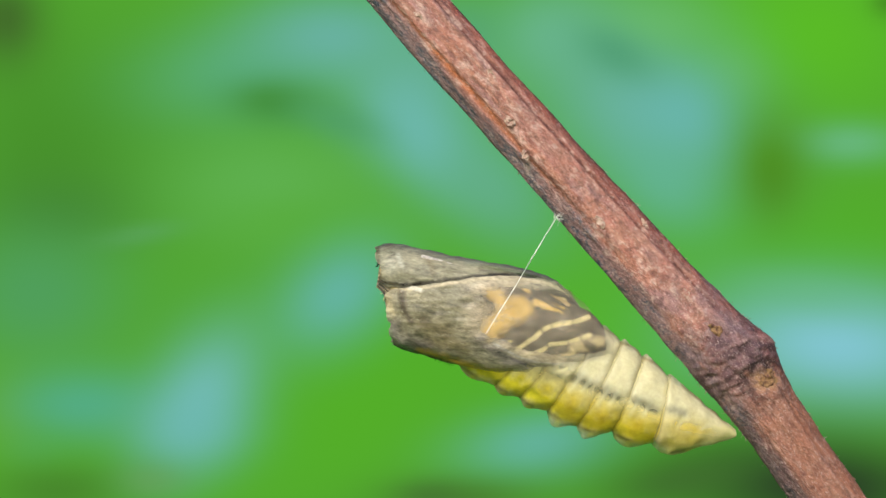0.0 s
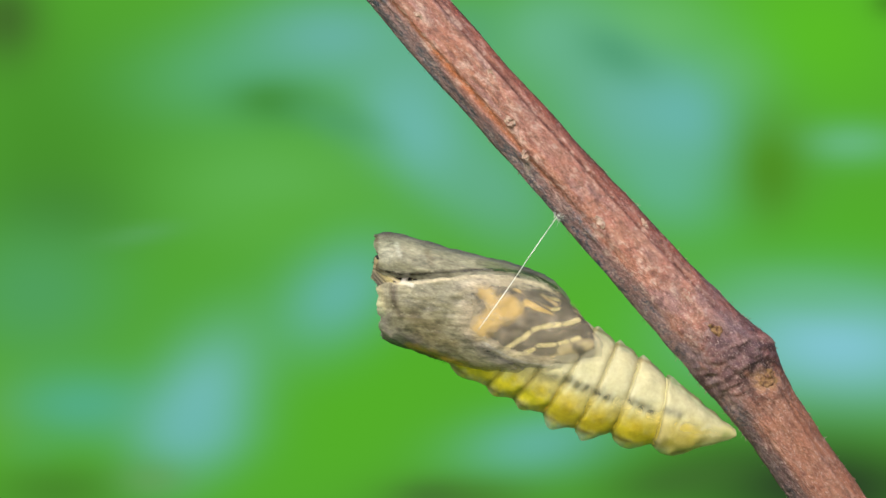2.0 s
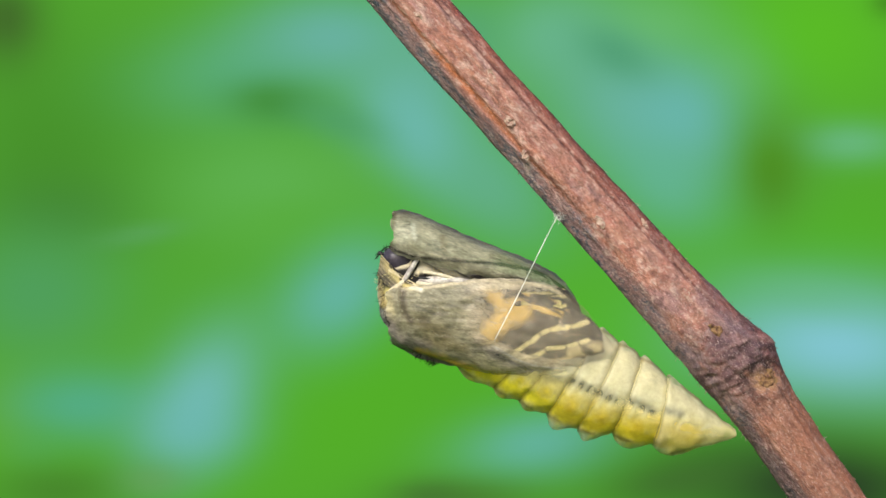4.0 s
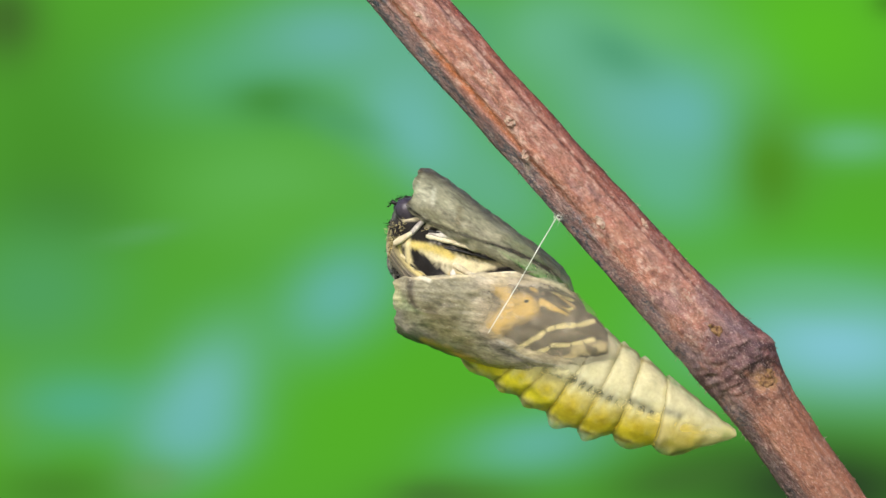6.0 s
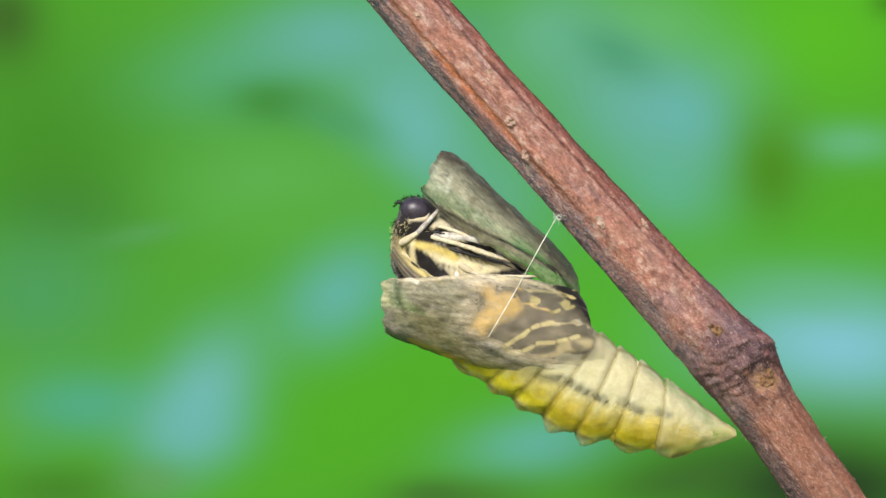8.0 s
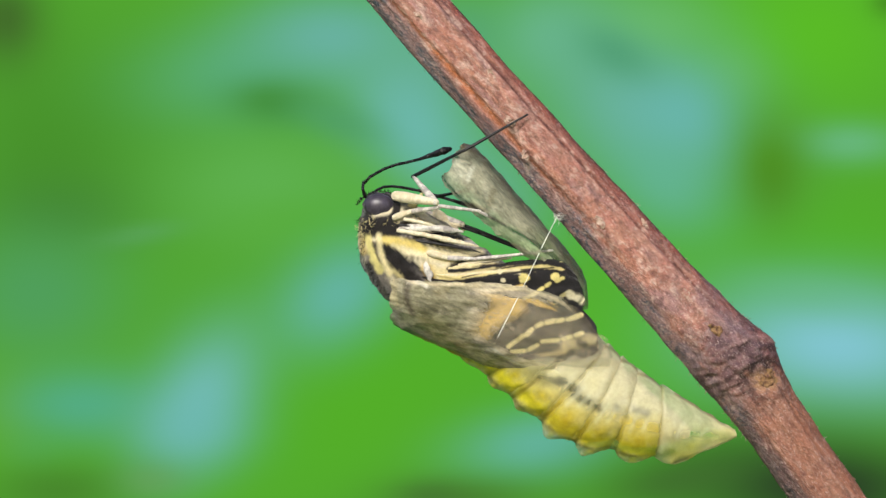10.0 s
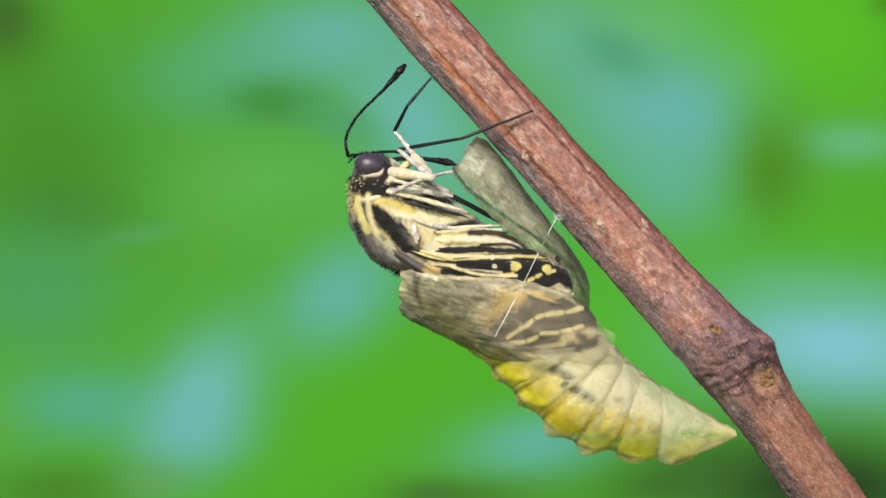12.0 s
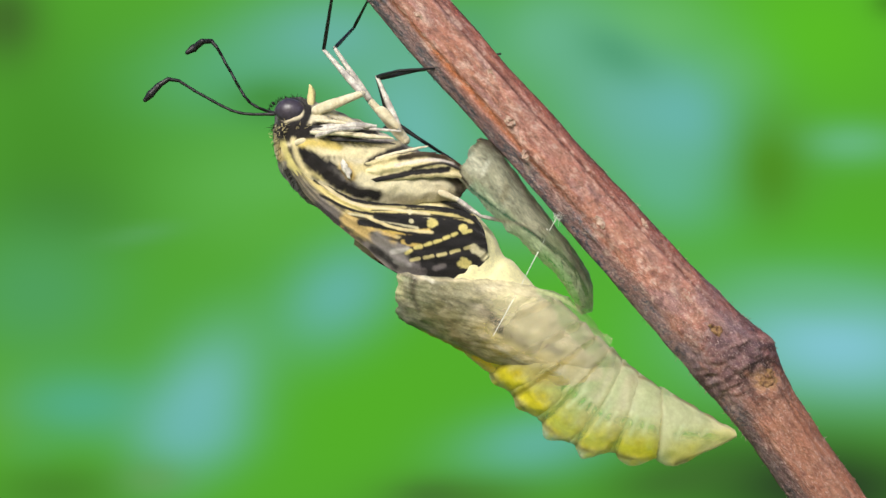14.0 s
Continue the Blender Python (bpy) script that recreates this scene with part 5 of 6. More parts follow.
FOLD_A = [(-7.61, 0.00, 7.70), (-4.98, 0.00, 6.51), (-1.15, 0.00, 4.35), (2.68, 0.00, 2.20), (4.11, 0.00, 1.48)]
ANTENNA_NEAR = [(0.0, FOLD_A, True), (8.0, FOLD_A, True), (8.2, FOLD_A, True), (9.3, [(-6.17, 0.00, 3.40), (-6.41, 0.00, 4.26), (-4.50, 0.00, 4.83), (-1.63, 0.00, 5.31), (0.77, 0.00, 5.69)]),
    (10.3, [(-6.65, 0.00, 4.59), (-6.65, 0.00, 6.03), (-4.74, 0.00, 7.22), (-2.11, 0.00, 7.89), (0.62, 0.00, 8.80)]), (10.5, [(-6.65, 0.00, 4.59), (-6.65, 0.00, 6.03), (-4.74, 0.00, 7.22), (-2.11, 0.00, 7.89), (0.62, 0.00, 8.80)]), (11.0, [(-8.52, 0.00, 4.35), (-8.42, 0.00, 5.55), (-6.41, 0.00, 6.75), (-4.02, 0.00, 7.61), (-2.30, 0.00, 8.42)]),
    (11.1, [(-9.19, 0.00, 4.59), (-8.90, 0.00, 5.55), (-7.37, 0.00, 6.51), (-5.69, 0.00, 7.13), (-4.02, 0.00, 7.94)]), (11.3, [(-7.08, 0.00, 7.94), (-6.89, 0.00, 8.76), (-5.45, 0.00, 9.33), (-3.54, 0.00, 9.62), (-1.24, 0.00, 10.29)]), (11.4, [(-6.89, 0.00, 8.37), (-7.37, 0.00, 9.62), (-6.65, 0.00, 11.29), (-5.36, 0.00, 12.97), (-3.64, 0.00, 14.40)]),
    (11.5, [(-6.79, 0.00, 8.56), (-7.56, 0.00, 10.48), (-7.18, 0.00, 12.73), (-6.03, 0.00, 14.88), (-4.88, 0.00, 16.51)]), (11.7, [(-7.61, 0.00, 8.18), (-7.94, 0.00, 9.86), (-7.27, 0.00, 11.77), (-4.98, 0.00, 13.92), (-3.44, 0.00, 15.74)]), (12.0, [(-7.99, 0.00, 7.85), (-8.18, 0.00, 9.38), (-7.13, 0.00, 11.29), (-4.98, 0.00, 13.44), (-3.25, 0.00, 15.45)]),
    (12.5, [(-8.95, 0.00, 7.13), (-9.43, 0.00, 8.76), (-8.56, 0.00, 11.05), (-6.89, 0.00, 12.97), (-5.74, 0.00, 14.74)]), (12.7, [(-8.80, 0.00, 8.09), (-9.62, 0.00, 9.62), (-9.19, 0.00, 11.77), (-7.61, 0.00, 13.44), (-6.32, 0.00, 15.55)]), (12.8, [(-9.67, 0.00, 7.89), (-10.91, 0.00, 8.37), (-11.67, 0.00, 9.86), (-11.96, 0.00, 12.01), (-12.15, 0.00, 14.40)]),
    (13.0, [(-8.33, 0.00, 11.29), (-9.95, 0.00, 12.20), (-10.43, 0.00, 14.16), (-9.86, 0.00, 16.51), (-11.44, 0.00, 16.99)]), (13.2, [(-8.33, 0.00, 11.53), (-9.76, 0.00, 12.68), (-10.19, 0.00, 14.40), (-9.86, 0.00, 16.41), (-11.58, 0.00, 16.89)]), (13.5, [(-11.20, 0.00, 8.85), (-13.83, 0.00, 9.71), (-15.74, 0.00, 11.77), (-17.18, 0.00, 14.02), (-19.43, 0.00, 12.97)]),
    (13.7, [(-12.15, 0.00, 8.37), (-14.55, 0.00, 8.56), (-17.18, 0.00, 9.86), (-19.09, 0.00, 10.81), (-21.72, 0.00, 9.14)]), (14.0, [(-14.21, 0.00, 11.39), (-17.42, 0.00, 11.53), (-20.77, 0.00, 13.21), (-23.16, 0.00, 14.40), (-25.26, 0.00, 12.58)])]
ANTENNA_FAR = [(0.0, FOLD_A, True), (8.2, FOLD_A, True), (10.3, [(-6.41, 0.00, 4.93), (-4.98, 0.00, 5.79), (-2.58, 0.00, 5.55), (-0.19, 0.00, 4.83), (3.16, 0.00, 3.78)]), (10.5, [(-6.41, 0.00, 4.93), (-4.98, 0.00, 5.79), (-2.58, 0.00, 5.55), (-0.19, 0.00, 4.83), (3.16, 0.00, 3.78)]),
    (11.0, [(-8.33, 0.00, 4.83), (-6.41, 0.00, 5.55), (-4.02, 0.00, 5.31), (-1.15, 0.00, 4.59), (2.20, 0.00, 4.26)]), (11.3, [(-6.89, 0.00, 8.09), (-5.69, 0.00, 8.90), (-4.02, 0.00, 9.14), (-2.11, 0.00, 9.62), (-0.67, 0.00, 10.19)]), (11.5, [(-6.60, 0.00, 8.80), (-5.45, 0.00, 9.33), (-4.02, 0.00, 9.62), (-2.58, 0.00, 10.10), (-1.34, 0.00, 10.77)]),
    (11.7, [(-7.61, 0.00, 7.94), (-5.93, 0.00, 8.28), (-4.02, 0.00, 8.28), (-2.11, 0.00, 7.80), (0.77, 0.00, 7.42)]), (12.0, [(-7.85, 0.00, 7.94), (-5.93, 0.00, 8.18), (-4.02, 0.00, 8.28), (-2.11, 0.00, 7.80), (0.77, 0.00, 7.32)]), (12.5, [(-8.80, 0.00, 6.94), (-6.41, 0.00, 7.22), (-4.02, 0.00, 7.32), (-1.63, 0.00, 7.32), (1.48, 0.00, 7.18)]),
    (12.7, [(-8.80, 0.00, 7.99), (-6.41, 0.00, 8.28), (-4.02, 0.00, 8.28), (-2.11, 0.00, 7.94), (0.29, 0.00, 7.61)]), (12.8, [(-9.52, 0.00, 7.80), (-10.72, 0.00, 7.89), (-11.20, 0.00, 8.56), (-10.96, 0.00, 9.38), (-10.14, 0.00, 9.86)]), (12.9, [(-8.80, 0.00, 9.62), (-10.24, 0.00, 10.10), (-10.96, 0.00, 11.53), (-10.96, 0.00, 12.97), (-11.67, 0.00, 13.92)]), (13.0, [(-8.33, 0.00, 11.29), (-9.67, 0.00, 12.30), (-10.14, 0.00, 14.02), (-9.47, 0.00, 16.51), (-10.91, 0.00, 17.27)]),
    (13.2, [(-8.33, 0.00, 11.53), (-9.57, 0.00, 12.87), (-9.95, 0.00, 14.50), (-9.47, 0.00, 16.70), (-10.72, 0.00, 17.37)]), (13.5, [(-11.20, 0.00, 8.85), (-13.35, 0.00, 10.00), (-14.64, 0.00, 12.49), (-15.89, 0.00, 14.78), (-17.42, 0.00, 14.59)]), (13.7, [(-12.15, 0.00, 8.56), (-14.31, 0.00, 9.38), (-15.98, 0.00, 11.53), (-17.18, 0.00, 13.21), (-18.85, 0.00, 12.97)]), (14.0, [(-14.21, 0.00, 11.53), (-16.46, 0.00, 12.49), (-18.28, 0.00, 15.45), (-19.81, 0.00, 17.75), (-21.72, 0.00, 16.70)])]


def leg(root, lengths, pale, thick=0.16, label="thin dark leg with a pale thigh"):
    return limb("leg", root, lengths, [thick * (1.5, 2.7, 1.7)[pale], thick * (1.15, 1.8, 1.3)[pale], thick * 0.95, thick * 0.8, thick * 0.55], [FLESH if pale else HORN, LIMB if pale else HORN, LIMB if pale == 2 else HORN, LIMB if pale == 2 else HORN], [label, "", "", ""], ["coxa", "femur", "tibia", "tarsus"])


TUCK = [(-3.78, 0.00, 5.41), (-0.43, 0.00, 4.83), (-4.40, 0.00, 6.75), (0.77, 0.00, 4.26), (5.55, 0.00, 1.72)]
LEG_A = [(0.0, TUCK, True), (8.0, TUCK, True), (8.2, [(-4.50, 0.00, -0.67), (-0.57, 0.00, 0.43), (2.78, 0.00, 1.72), (-0.67, 0.00, 7.22), (2.58, 0.00, 10.77)]), (9.3, [(-3.78, 0.00, 3.49), (-0.43, 0.00, 2.92), (-2.58, 0.00, 5.31), (0.77, 0.00, 6.75), (4.59, 0.00, 9.62)]), (10.3, [(-4.02, 0.00, 4.45), (-0.67, 0.00, 3.88), (-2.49, 0.00, 6.17), (1.72, 0.00, 8.47), (6.99, 0.00, 11.34)]), (10.5, [(-3.92, 0.00, 4.35), (-0.57, 0.00, 3.78), (-2.30, 0.00, 6.12), (1.72, 0.00, 8.47), (6.99, 0.00, 11.34)]), (11.0, [(-4.50, 0.00, 4.69), (-1.15, 0.00, 4.11), (-2.82, 0.00, 7.13), (1.63, 0.00, 8.85), (6.99, 0.00, 11.34)]),
    (11.5, [(-3.06, 0.00, 5.17), (0.29, 0.00, 4.59), (-2.68, 0.00, 7.13), (2.20, 0.00, 9.14), (6.99, 0.00, 11.34)]), (12.0, [(-4.26, 0.00, 6.46), (-0.91, 0.00, 5.89), (-3.78, 0.00, 8.42), (1.63, 0.00, 9.23), (6.99, 0.00, 11.34)]), (12.5, [(-4.50, 0.00, 6.36), (-1.15, 0.00, 5.79), (-3.16, 0.00, 8.76), (1.00, 0.00, 9.47), (6.99, 0.00, 11.34)]), (12.7, [(-4.59, 0.00, 7.32), (-1.24, 0.00, 6.75), (-3.78, 0.00, 9.47), (1.00, 0.00, 9.86), (6.99, 0.00, 11.34)]), (12.8, [(-4.59, 0.00, 7.80), (-1.24, 0.00, 7.22), (-4.02, 0.00, 9.86), (0.77, 0.00, 10.10), (6.75, 0.00, 11.53)]),
    (13.0, [(-4.59, 0.00, 9.14), (-1.24, 0.00, 8.56), (-5.36, 0.00, 11.67), (-3.44, 0.00, 17.51), (-2.01, 0.00, 21.10)]), (13.2, [(-4.74, 0.00, 8.85), (-1.39, 0.00, 8.28), (-5.36, 0.00, 11.29), (-3.06, 0.00, 16.32), (-1.53, 0.00, 20.62)]), (13.5, [(-6.65, 0.00, 8.76), (-3.30, 0.00, 8.18), (-7.37, 0.00, 11.20), (-4.02, 0.00, 14.02), (-0.43, 0.00, 18.95)]), (13.7, [(-7.37, 0.00, 10.19), (-4.02, 0.00, 9.62), (-8.33, 0.00, 13.44), (-5.93, 0.00, 16.32), (-2.11, 0.00, 20.14)]), (14.0, [(-10.62, 0.00, 11.63), (-6.79, 0.00, 13.06), (-10.14, 0.00, 16.94), (-9.19, 0.00, 21.10), (-8.80, 0.00, 23.97)])]
TUCK_B = [(-1.39, 0.00, 5.79), (0.05, 0.00, 4.35), (-4.02, 0.00, 6.27), (-1.15, 0.00, 4.59), (1.63, 0.00, 3.16)]
LEG_B = [(0.0, TUCK_B, True), (10.5, TUCK_B, True), (11.1, TUCK_B, True), (11.5, [(-2.11, 0.00, 7.22), (-0.67, 0.00, 5.79), (-3.30, 0.00, 7.70), (-0.19, 0.00, 9.14), (2.68, 0.00, 9.62)]), (11.7, [(-2.34, 0.00, 7.70), (-0.91, 0.00, 6.27), (-4.40, 0.00, 9.86), (-2.68, 0.00, 11.77), (-0.77, 0.00, 13.92)]), (12.0, [(-2.39, 0.00, 7.61), (-0.96, 0.00, 6.17), (-4.11, 0.00, 10.00), (-2.97, 0.00, 12.01), (-1.05, 0.00, 14.31)]), (12.5, [(-2.49, 0.00, 7.46), (-1.05, 0.00, 6.03), (-4.40, 0.00, 9.86), (-2.82, 0.00, 11.77), (-0.67, 0.00, 13.92)]), (12.7, [(-2.78, 0.00, 8.28), (-1.34, 0.00, 6.84), (-4.98, 0.00, 10.48), (-2.82, 0.00, 12.49), (-0.77, 0.00, 14.26)]),
    (13.0, [(-2.82, 0.00, 10.19), (-1.39, 0.00, 8.76), (-5.36, 0.00, 11.72), (-3.30, 0.00, 13.06), (-0.91, 0.00, 14.40)]), (13.5, [(-3.54, 0.00, 10.57), (-2.11, 0.00, 9.14), (-3.78, 0.00, 11.77), (-2.34, 0.00, 12.97), (-0.57, 0.00, 13.92)]), (14.0, [(-5.17, 0.00, 11.63), (-3.73, 0.00, 10.19), (-5.60, 0.00, 14.64), (-3.78, 0.00, 14.93), (-1.53, 0.00, 15.12)])]
LEG_C = [(0.0, TUCK, True), (12.7, TUCK, True), (12.8, TUCK, True), (13.0, [(-0.10, 0.00, 4.83), (-3.06, 0.00, 8.18), (-4.02, 0.00, 9.86), (-1.15, 0.00, 9.38), (1.48, 0.00, 8.18)]), (13.2, [(-0.33, 0.00, 5.22), (-3.30, 0.00, 8.56), (-4.50, 0.00, 10.57), (-2.34, 0.00, 12.01), (-0.43, 0.00, 13.92)]), (13.5, [(-0.33, 0.00, 5.55), (-3.30, 0.00, 8.90), (-4.50, 0.00, 12.01), (-5.84, 0.00, 15.36), (-6.17, 0.00, 20.14)]), (14.0, [(-3.21, 0.00, 9.23), (-6.17, 0.00, 12.58), (-9.19, 0.00, 17.03), (-7.75, 0.00, 19.19), (-6.41, 0.00, 21.10)])]
TUCK_D = [(-5.17, 0.00, 7.32), (-4.02, 0.00, 7.61), (-2.11, 0.00, 7.70), (0.29, 0.00, 7.22), (1.82, 0.00, 7.03)]
LEG_G = [(0.0, TUCK, True), (12.7, TUCK, True), (12.8, TUCK, True), (13.0, [(-2.34, 0.00, 8.18), (-3.06, 0.00, 10.33), (0.29, 0.00, 12.01), (2.68, 0.00, 15.36), (4.59, 0.00, 18.23)]), (13.3, [(-2.34, 0.00, 8.56), (-3.06, 0.00, 11.53), (0.77, 0.00, 12.11), (7.70, 0.00, 12.87), (13.59, 0.00, 13.83)]), (13.4, [(-2.20, 0.00, 8.90), (-3.44, 0.00, 11.72), (-0.67, 0.00, 13.68), (0.29, 0.00, 15.12), (5.55, 0.00, 16.12)]),
    (13.5, [(-2.34, 0.00, 9.14), (-3.68, 0.00, 11.87), (-0.77, 0.00, 13.83), (-0.43, 0.00, 15.36), (5.17, 0.00, 16.60)]), (14.0, [(-4.50, 0.00, 10.96), (-5.55, 0.00, 14.50), (-2.11, 0.00, 15.02), (-0.57, 0.00, 15.74), (5.07, 0.00, 16.79)])]
LEG_D = [(0.0, [(-3.25, 0.00, 5.50), (-2.11, 0.00, 5.79), (-0.67, 0.00, 5.07), (1.24, 0.00, 3.88), (2.68, 0.00, 2.92)], True), (8.2, [(-3.25, 0.00, 5.50), (-2.11, 0.00, 5.79), (-0.67, 0.00, 5.07), (1.24, 0.00, 3.88), (2.68, 0.00, 2.92)], True), (10.3, [(-4.45, 0.00, 3.97), (-3.30, 0.00, 4.26), (-1.39, 0.00, 4.74), (0.29, 0.00, 5.22), (1.63, 0.00, 5.50)]), (10.5, [(-4.45, 0.00, 3.97), (-3.30, 0.00, 4.26), (-1.39, 0.00, 4.74), (0.29, 0.00, 5.22), (1.63, 0.00, 5.50)]), (11.0, [(-5.17, 0.00, 3.97), (-4.02, 0.00, 4.26), (-2.34, 0.00, 4.59), (-0.67, 0.00, 5.07), (0.86, 0.00, 5.31)]), (11.5, [(-3.73, 0.00, 7.80), (-2.58, 0.00, 8.09), (-0.91, 0.00, 7.80), (0.77, 0.00, 7.32), (1.72, 0.00, 7.03)]),
    (12.0, TUCK_D), (12.7, [(-4.69, 0.00, 7.89), (-3.54, 0.00, 8.18), (-1.63, 0.00, 7.80), (0.29, 0.00, 7.51), (1.63, 0.00, 7.22)]), (13.0, [(-2.30, 0.00, 9.57), (-1.15, 0.00, 9.86), (-2.11, 0.00, 10.48), (0.29, 0.00, 9.38), (1.63, 0.00, 8.42)]), (13.5, [(-4.31, 0.00, 9.33), (-3.16, 0.00, 9.62), (-2.11, 0.00, 8.28), (0.29, 0.00, 7.22), (1.82, 0.00, 6.75)]), (14.0, [(-4.88, 0.00, 10.19), (-3.73, 0.00, 10.48), (-1.87, 0.00, 9.23), (-0.10, 0.00, 8.18), (1.34, 0.00, 7.27)])]
REST_E = [(-2.34, 0.00, 2.54), (-0.91, 0.00, 1.96), (1.15, 0.00, 1.67), (4.88, 0.00, 1.63), (7.56, 0.00, 1.67)]
FOLD_E = [(-2.34, 0.00, 2.34), (-1.05, 0.00, 1.58), (0.86, 0.00, 0.91), (4.21, 0.00, -0.24), (6.75, 0.00, -1.00)]
LEG_E = [(0.0, FOLD_E, True), (8.2, FOLD_E, True), (9.8, REST_E, True), (12.8, REST_E, True), (13.0, [(-0.67, 0.00, 3.88), (0.77, 0.00, 3.30), (2.20, 0.00, 2.92), (5.07, 0.00, 1.72), (6.75, 0.00, 1.39)]), (13.5, [(-0.43, 0.00, 3.25), (1.00, 0.00, 2.68), (2.68, 0.00, 2.44), (6.03, 0.00, 1.96), (8.66, 0.00, 1.58)]), (14.0, [(-0.19, 0.00, 4.69), (1.24, 0.00, 4.11), (3.16, 0.00, 2.73), (6.51, 0.00, 2.06), (8.90, 0.00, 1.58)])]
REST_F = [(-7.27, 0.00, 4.26), (-6.17, 0.00, 4.93), (-4.16, 0.00, 7.13), (-1.39, 0.00, 5.55), (1.34, 0.00, 4.55)]
LEG_F = [(0.0, REST_F, True), (8.2, REST_F, True), (10.3, [(-4.02, 0.00, 3.11), (-2.58, 0.00, 3.59), (-0.19, 0.00, 3.78), (3.16, 0.00, 3.40), (5.55, 0.00, 2.20)]), (10.5, [(-4.02, 0.00, 3.11), (-2.58, 0.00, 3.59), (-0.19, 0.00, 3.78), (3.16, 0.00, 3.40), (5.55, 0.00, 2.20)]), (11.3, [(-5.45, 0.00, 3.88), (-4.02, 0.00, 4.35), (-2.11, 0.00, 4.59), (0.29, 0.00, 5.89), (1.82, 0.00, 6.75)]), (12.0, [(-5.93, 0.00, 4.11), (-4.50, 0.00, 4.59), (-2.34, 0.00, 5.55), (0.05, 0.00, 6.36), (1.96, 0.00, 6.65)]), (12.7, [(-6.99, 0.00, 5.07), (-5.55, 0.00, 5.55), (-3.06, 0.00, 6.17), (-0.67, 0.00, 6.56), (1.48, 0.00, 6.60)]), (13.0, [(-6.41, 0.00, 8.66), (-4.98, 0.00, 9.14), (-3.06, 0.00, 8.42), (-0.91, 0.00, 7.46), (1.24, 0.00, 6.51)]), (13.5, [(-5.93, 0.00, 7.46), (-4.50, 0.00, 7.94), (-3.06, 0.00, 8.28), (-0.67, 0.00, 7.80), (1.48, 0.00, 7.13)]), (14.0, [(-12.15, 0.00, 8.90), (-10.72, 0.00, 9.38), (-8.80, 0.00, 9.86), (-6.41, 0.00, 10.10), (-3.78, 0.00, 9.86)])]

cap, cover, rings = head_cap(), wing_case(), abdomen_rings()
butterfly_body()
wing_pads()
forewings()
body_hair()


def longest(rows):
    """Piece lengths that reach through all rows."""
    n = len(rows[0][1]) - 1
    return [max((Vector((r[1][k + 1][0] - r[1][k][0], 0, r[1][k + 1][2] - r[1][k][2]))).length for r in rows) for k in range(n)]


LEGS = []
for rows, root, pale, bend, foot, fold in ((LEG_A, (-4.00, -1.20, 6.23), 1, -1, -3.2, 0.3), (LEG_B, (-1.86, -0.40, 5.54), 1, -1, -1.6, 0.3), (LEG_C, (0.77, 0.60, 4.37), 1, 1, -0.5, 0.3), (LEG_D, (-3.08, 0.90, 6.29), 0, 1, 0.6, 0.3), (LEG_G, (-1.16, 1.60, 5.35), 0, 1, 3.0, 0.3),
                               (LEG_E, (-1.61, -2.30, 2.18), 2, 1, -2.9, -3.1), (LEG_F, (-6.59, -1.90, 4.55), 2, 1, -2.6, -2.45)):
    ln = longest(rows)
    LEGS.append((*leg(root, ln, pale), ln, [(r[0], [(q[0], fold if r[-1] is True else root[1] - 0.6, q[2]) for q in r[1]], *r[2:]) for r in rows], bend, foot))
ANTS = []
for rows, depth, bend in ((ANTENNA_NEAR, -0.8, -1), (ANTENNA_FAR, 0.8, 1)):
    ANTS.append((*antenna(depth), ANT_LEN, [(r[0], resample(r[1], ANT + 1, depth), *r[2:]) for r in rows], bend, None))


# ---- the silk girdle ----
def silk():
    top = (9.58, -1.90, 2.70)
    ob = thing("silk_girdle", top, "fine white silk thread slung from the twig round the case", "silk thread")
    ln = 12.5
    rng = random.Random(3)
    for d in (0, 0.1):
        part("strand", tube([(top[0] + ln * u, top[1] + d * u + 0.03 * math.sin(9 * u + d * 30), top[2] + (d - 0.06) * math.sin(u * 7 + d * 40) * 0.6) for u in np.linspace(0, 1, 14)], [0.028 - 0.009 * u for u in np.linspace(0, 1, 14)], 6, 40), SILK, ob)
    part("anchor_tuft", hairs([(top[0] + rng.uniform(-0.3, 0.3), top[1] + rng.uniform(-0.2, 0.2), top[2] + rng.uniform(-0.3, 0.3)) for _ in range(40)], rng, 0.7, (0.2, -0.3, 0.5), 1.2, 0.016), SILK, ob, "tuft of silk where the thread is anchored")
    return ob, top


girdle, girdle_top = silk()
GIRDLE = [(0.0, (3.61, -7.20, -6.80)), (0.5, (3.05, -7.20, -6.33)), (1.0, (4.90, -7.20, -3.65)), (1.5, (3.70, -7.20, -6.66)), (2.0, (3.05, -7.20, -6.43)), (2.5, (3.70, -7.20, -6.98)), (3.0, (4.35, -7.20, -7.35)), (5.5, (3.79, -7.20, -7.26)), (6.0, (3.88, -7.20, -6.61)),
    (6.5, (4.81, -7.20, -7.35)), (7.0, (4.90, -7.20, -7.12)), (7.5, (4.21, -7.20, -6.33)), (8.0, (3.61, -7.20, -7.44)), (8.2, (4.44, -7.20, -7.35)), (10.5, (4.81, -7.20, -6.52)), (11.5, (3.98, -7.20, -7.26)), (12.0, (4.44, -7.20, -6.89)), (13.0, (4.25, -7.20, -6.98)), (13.5, (4.35, -7.20, -6.33)), (14.0, (4.25, -7.20, -6.89))]
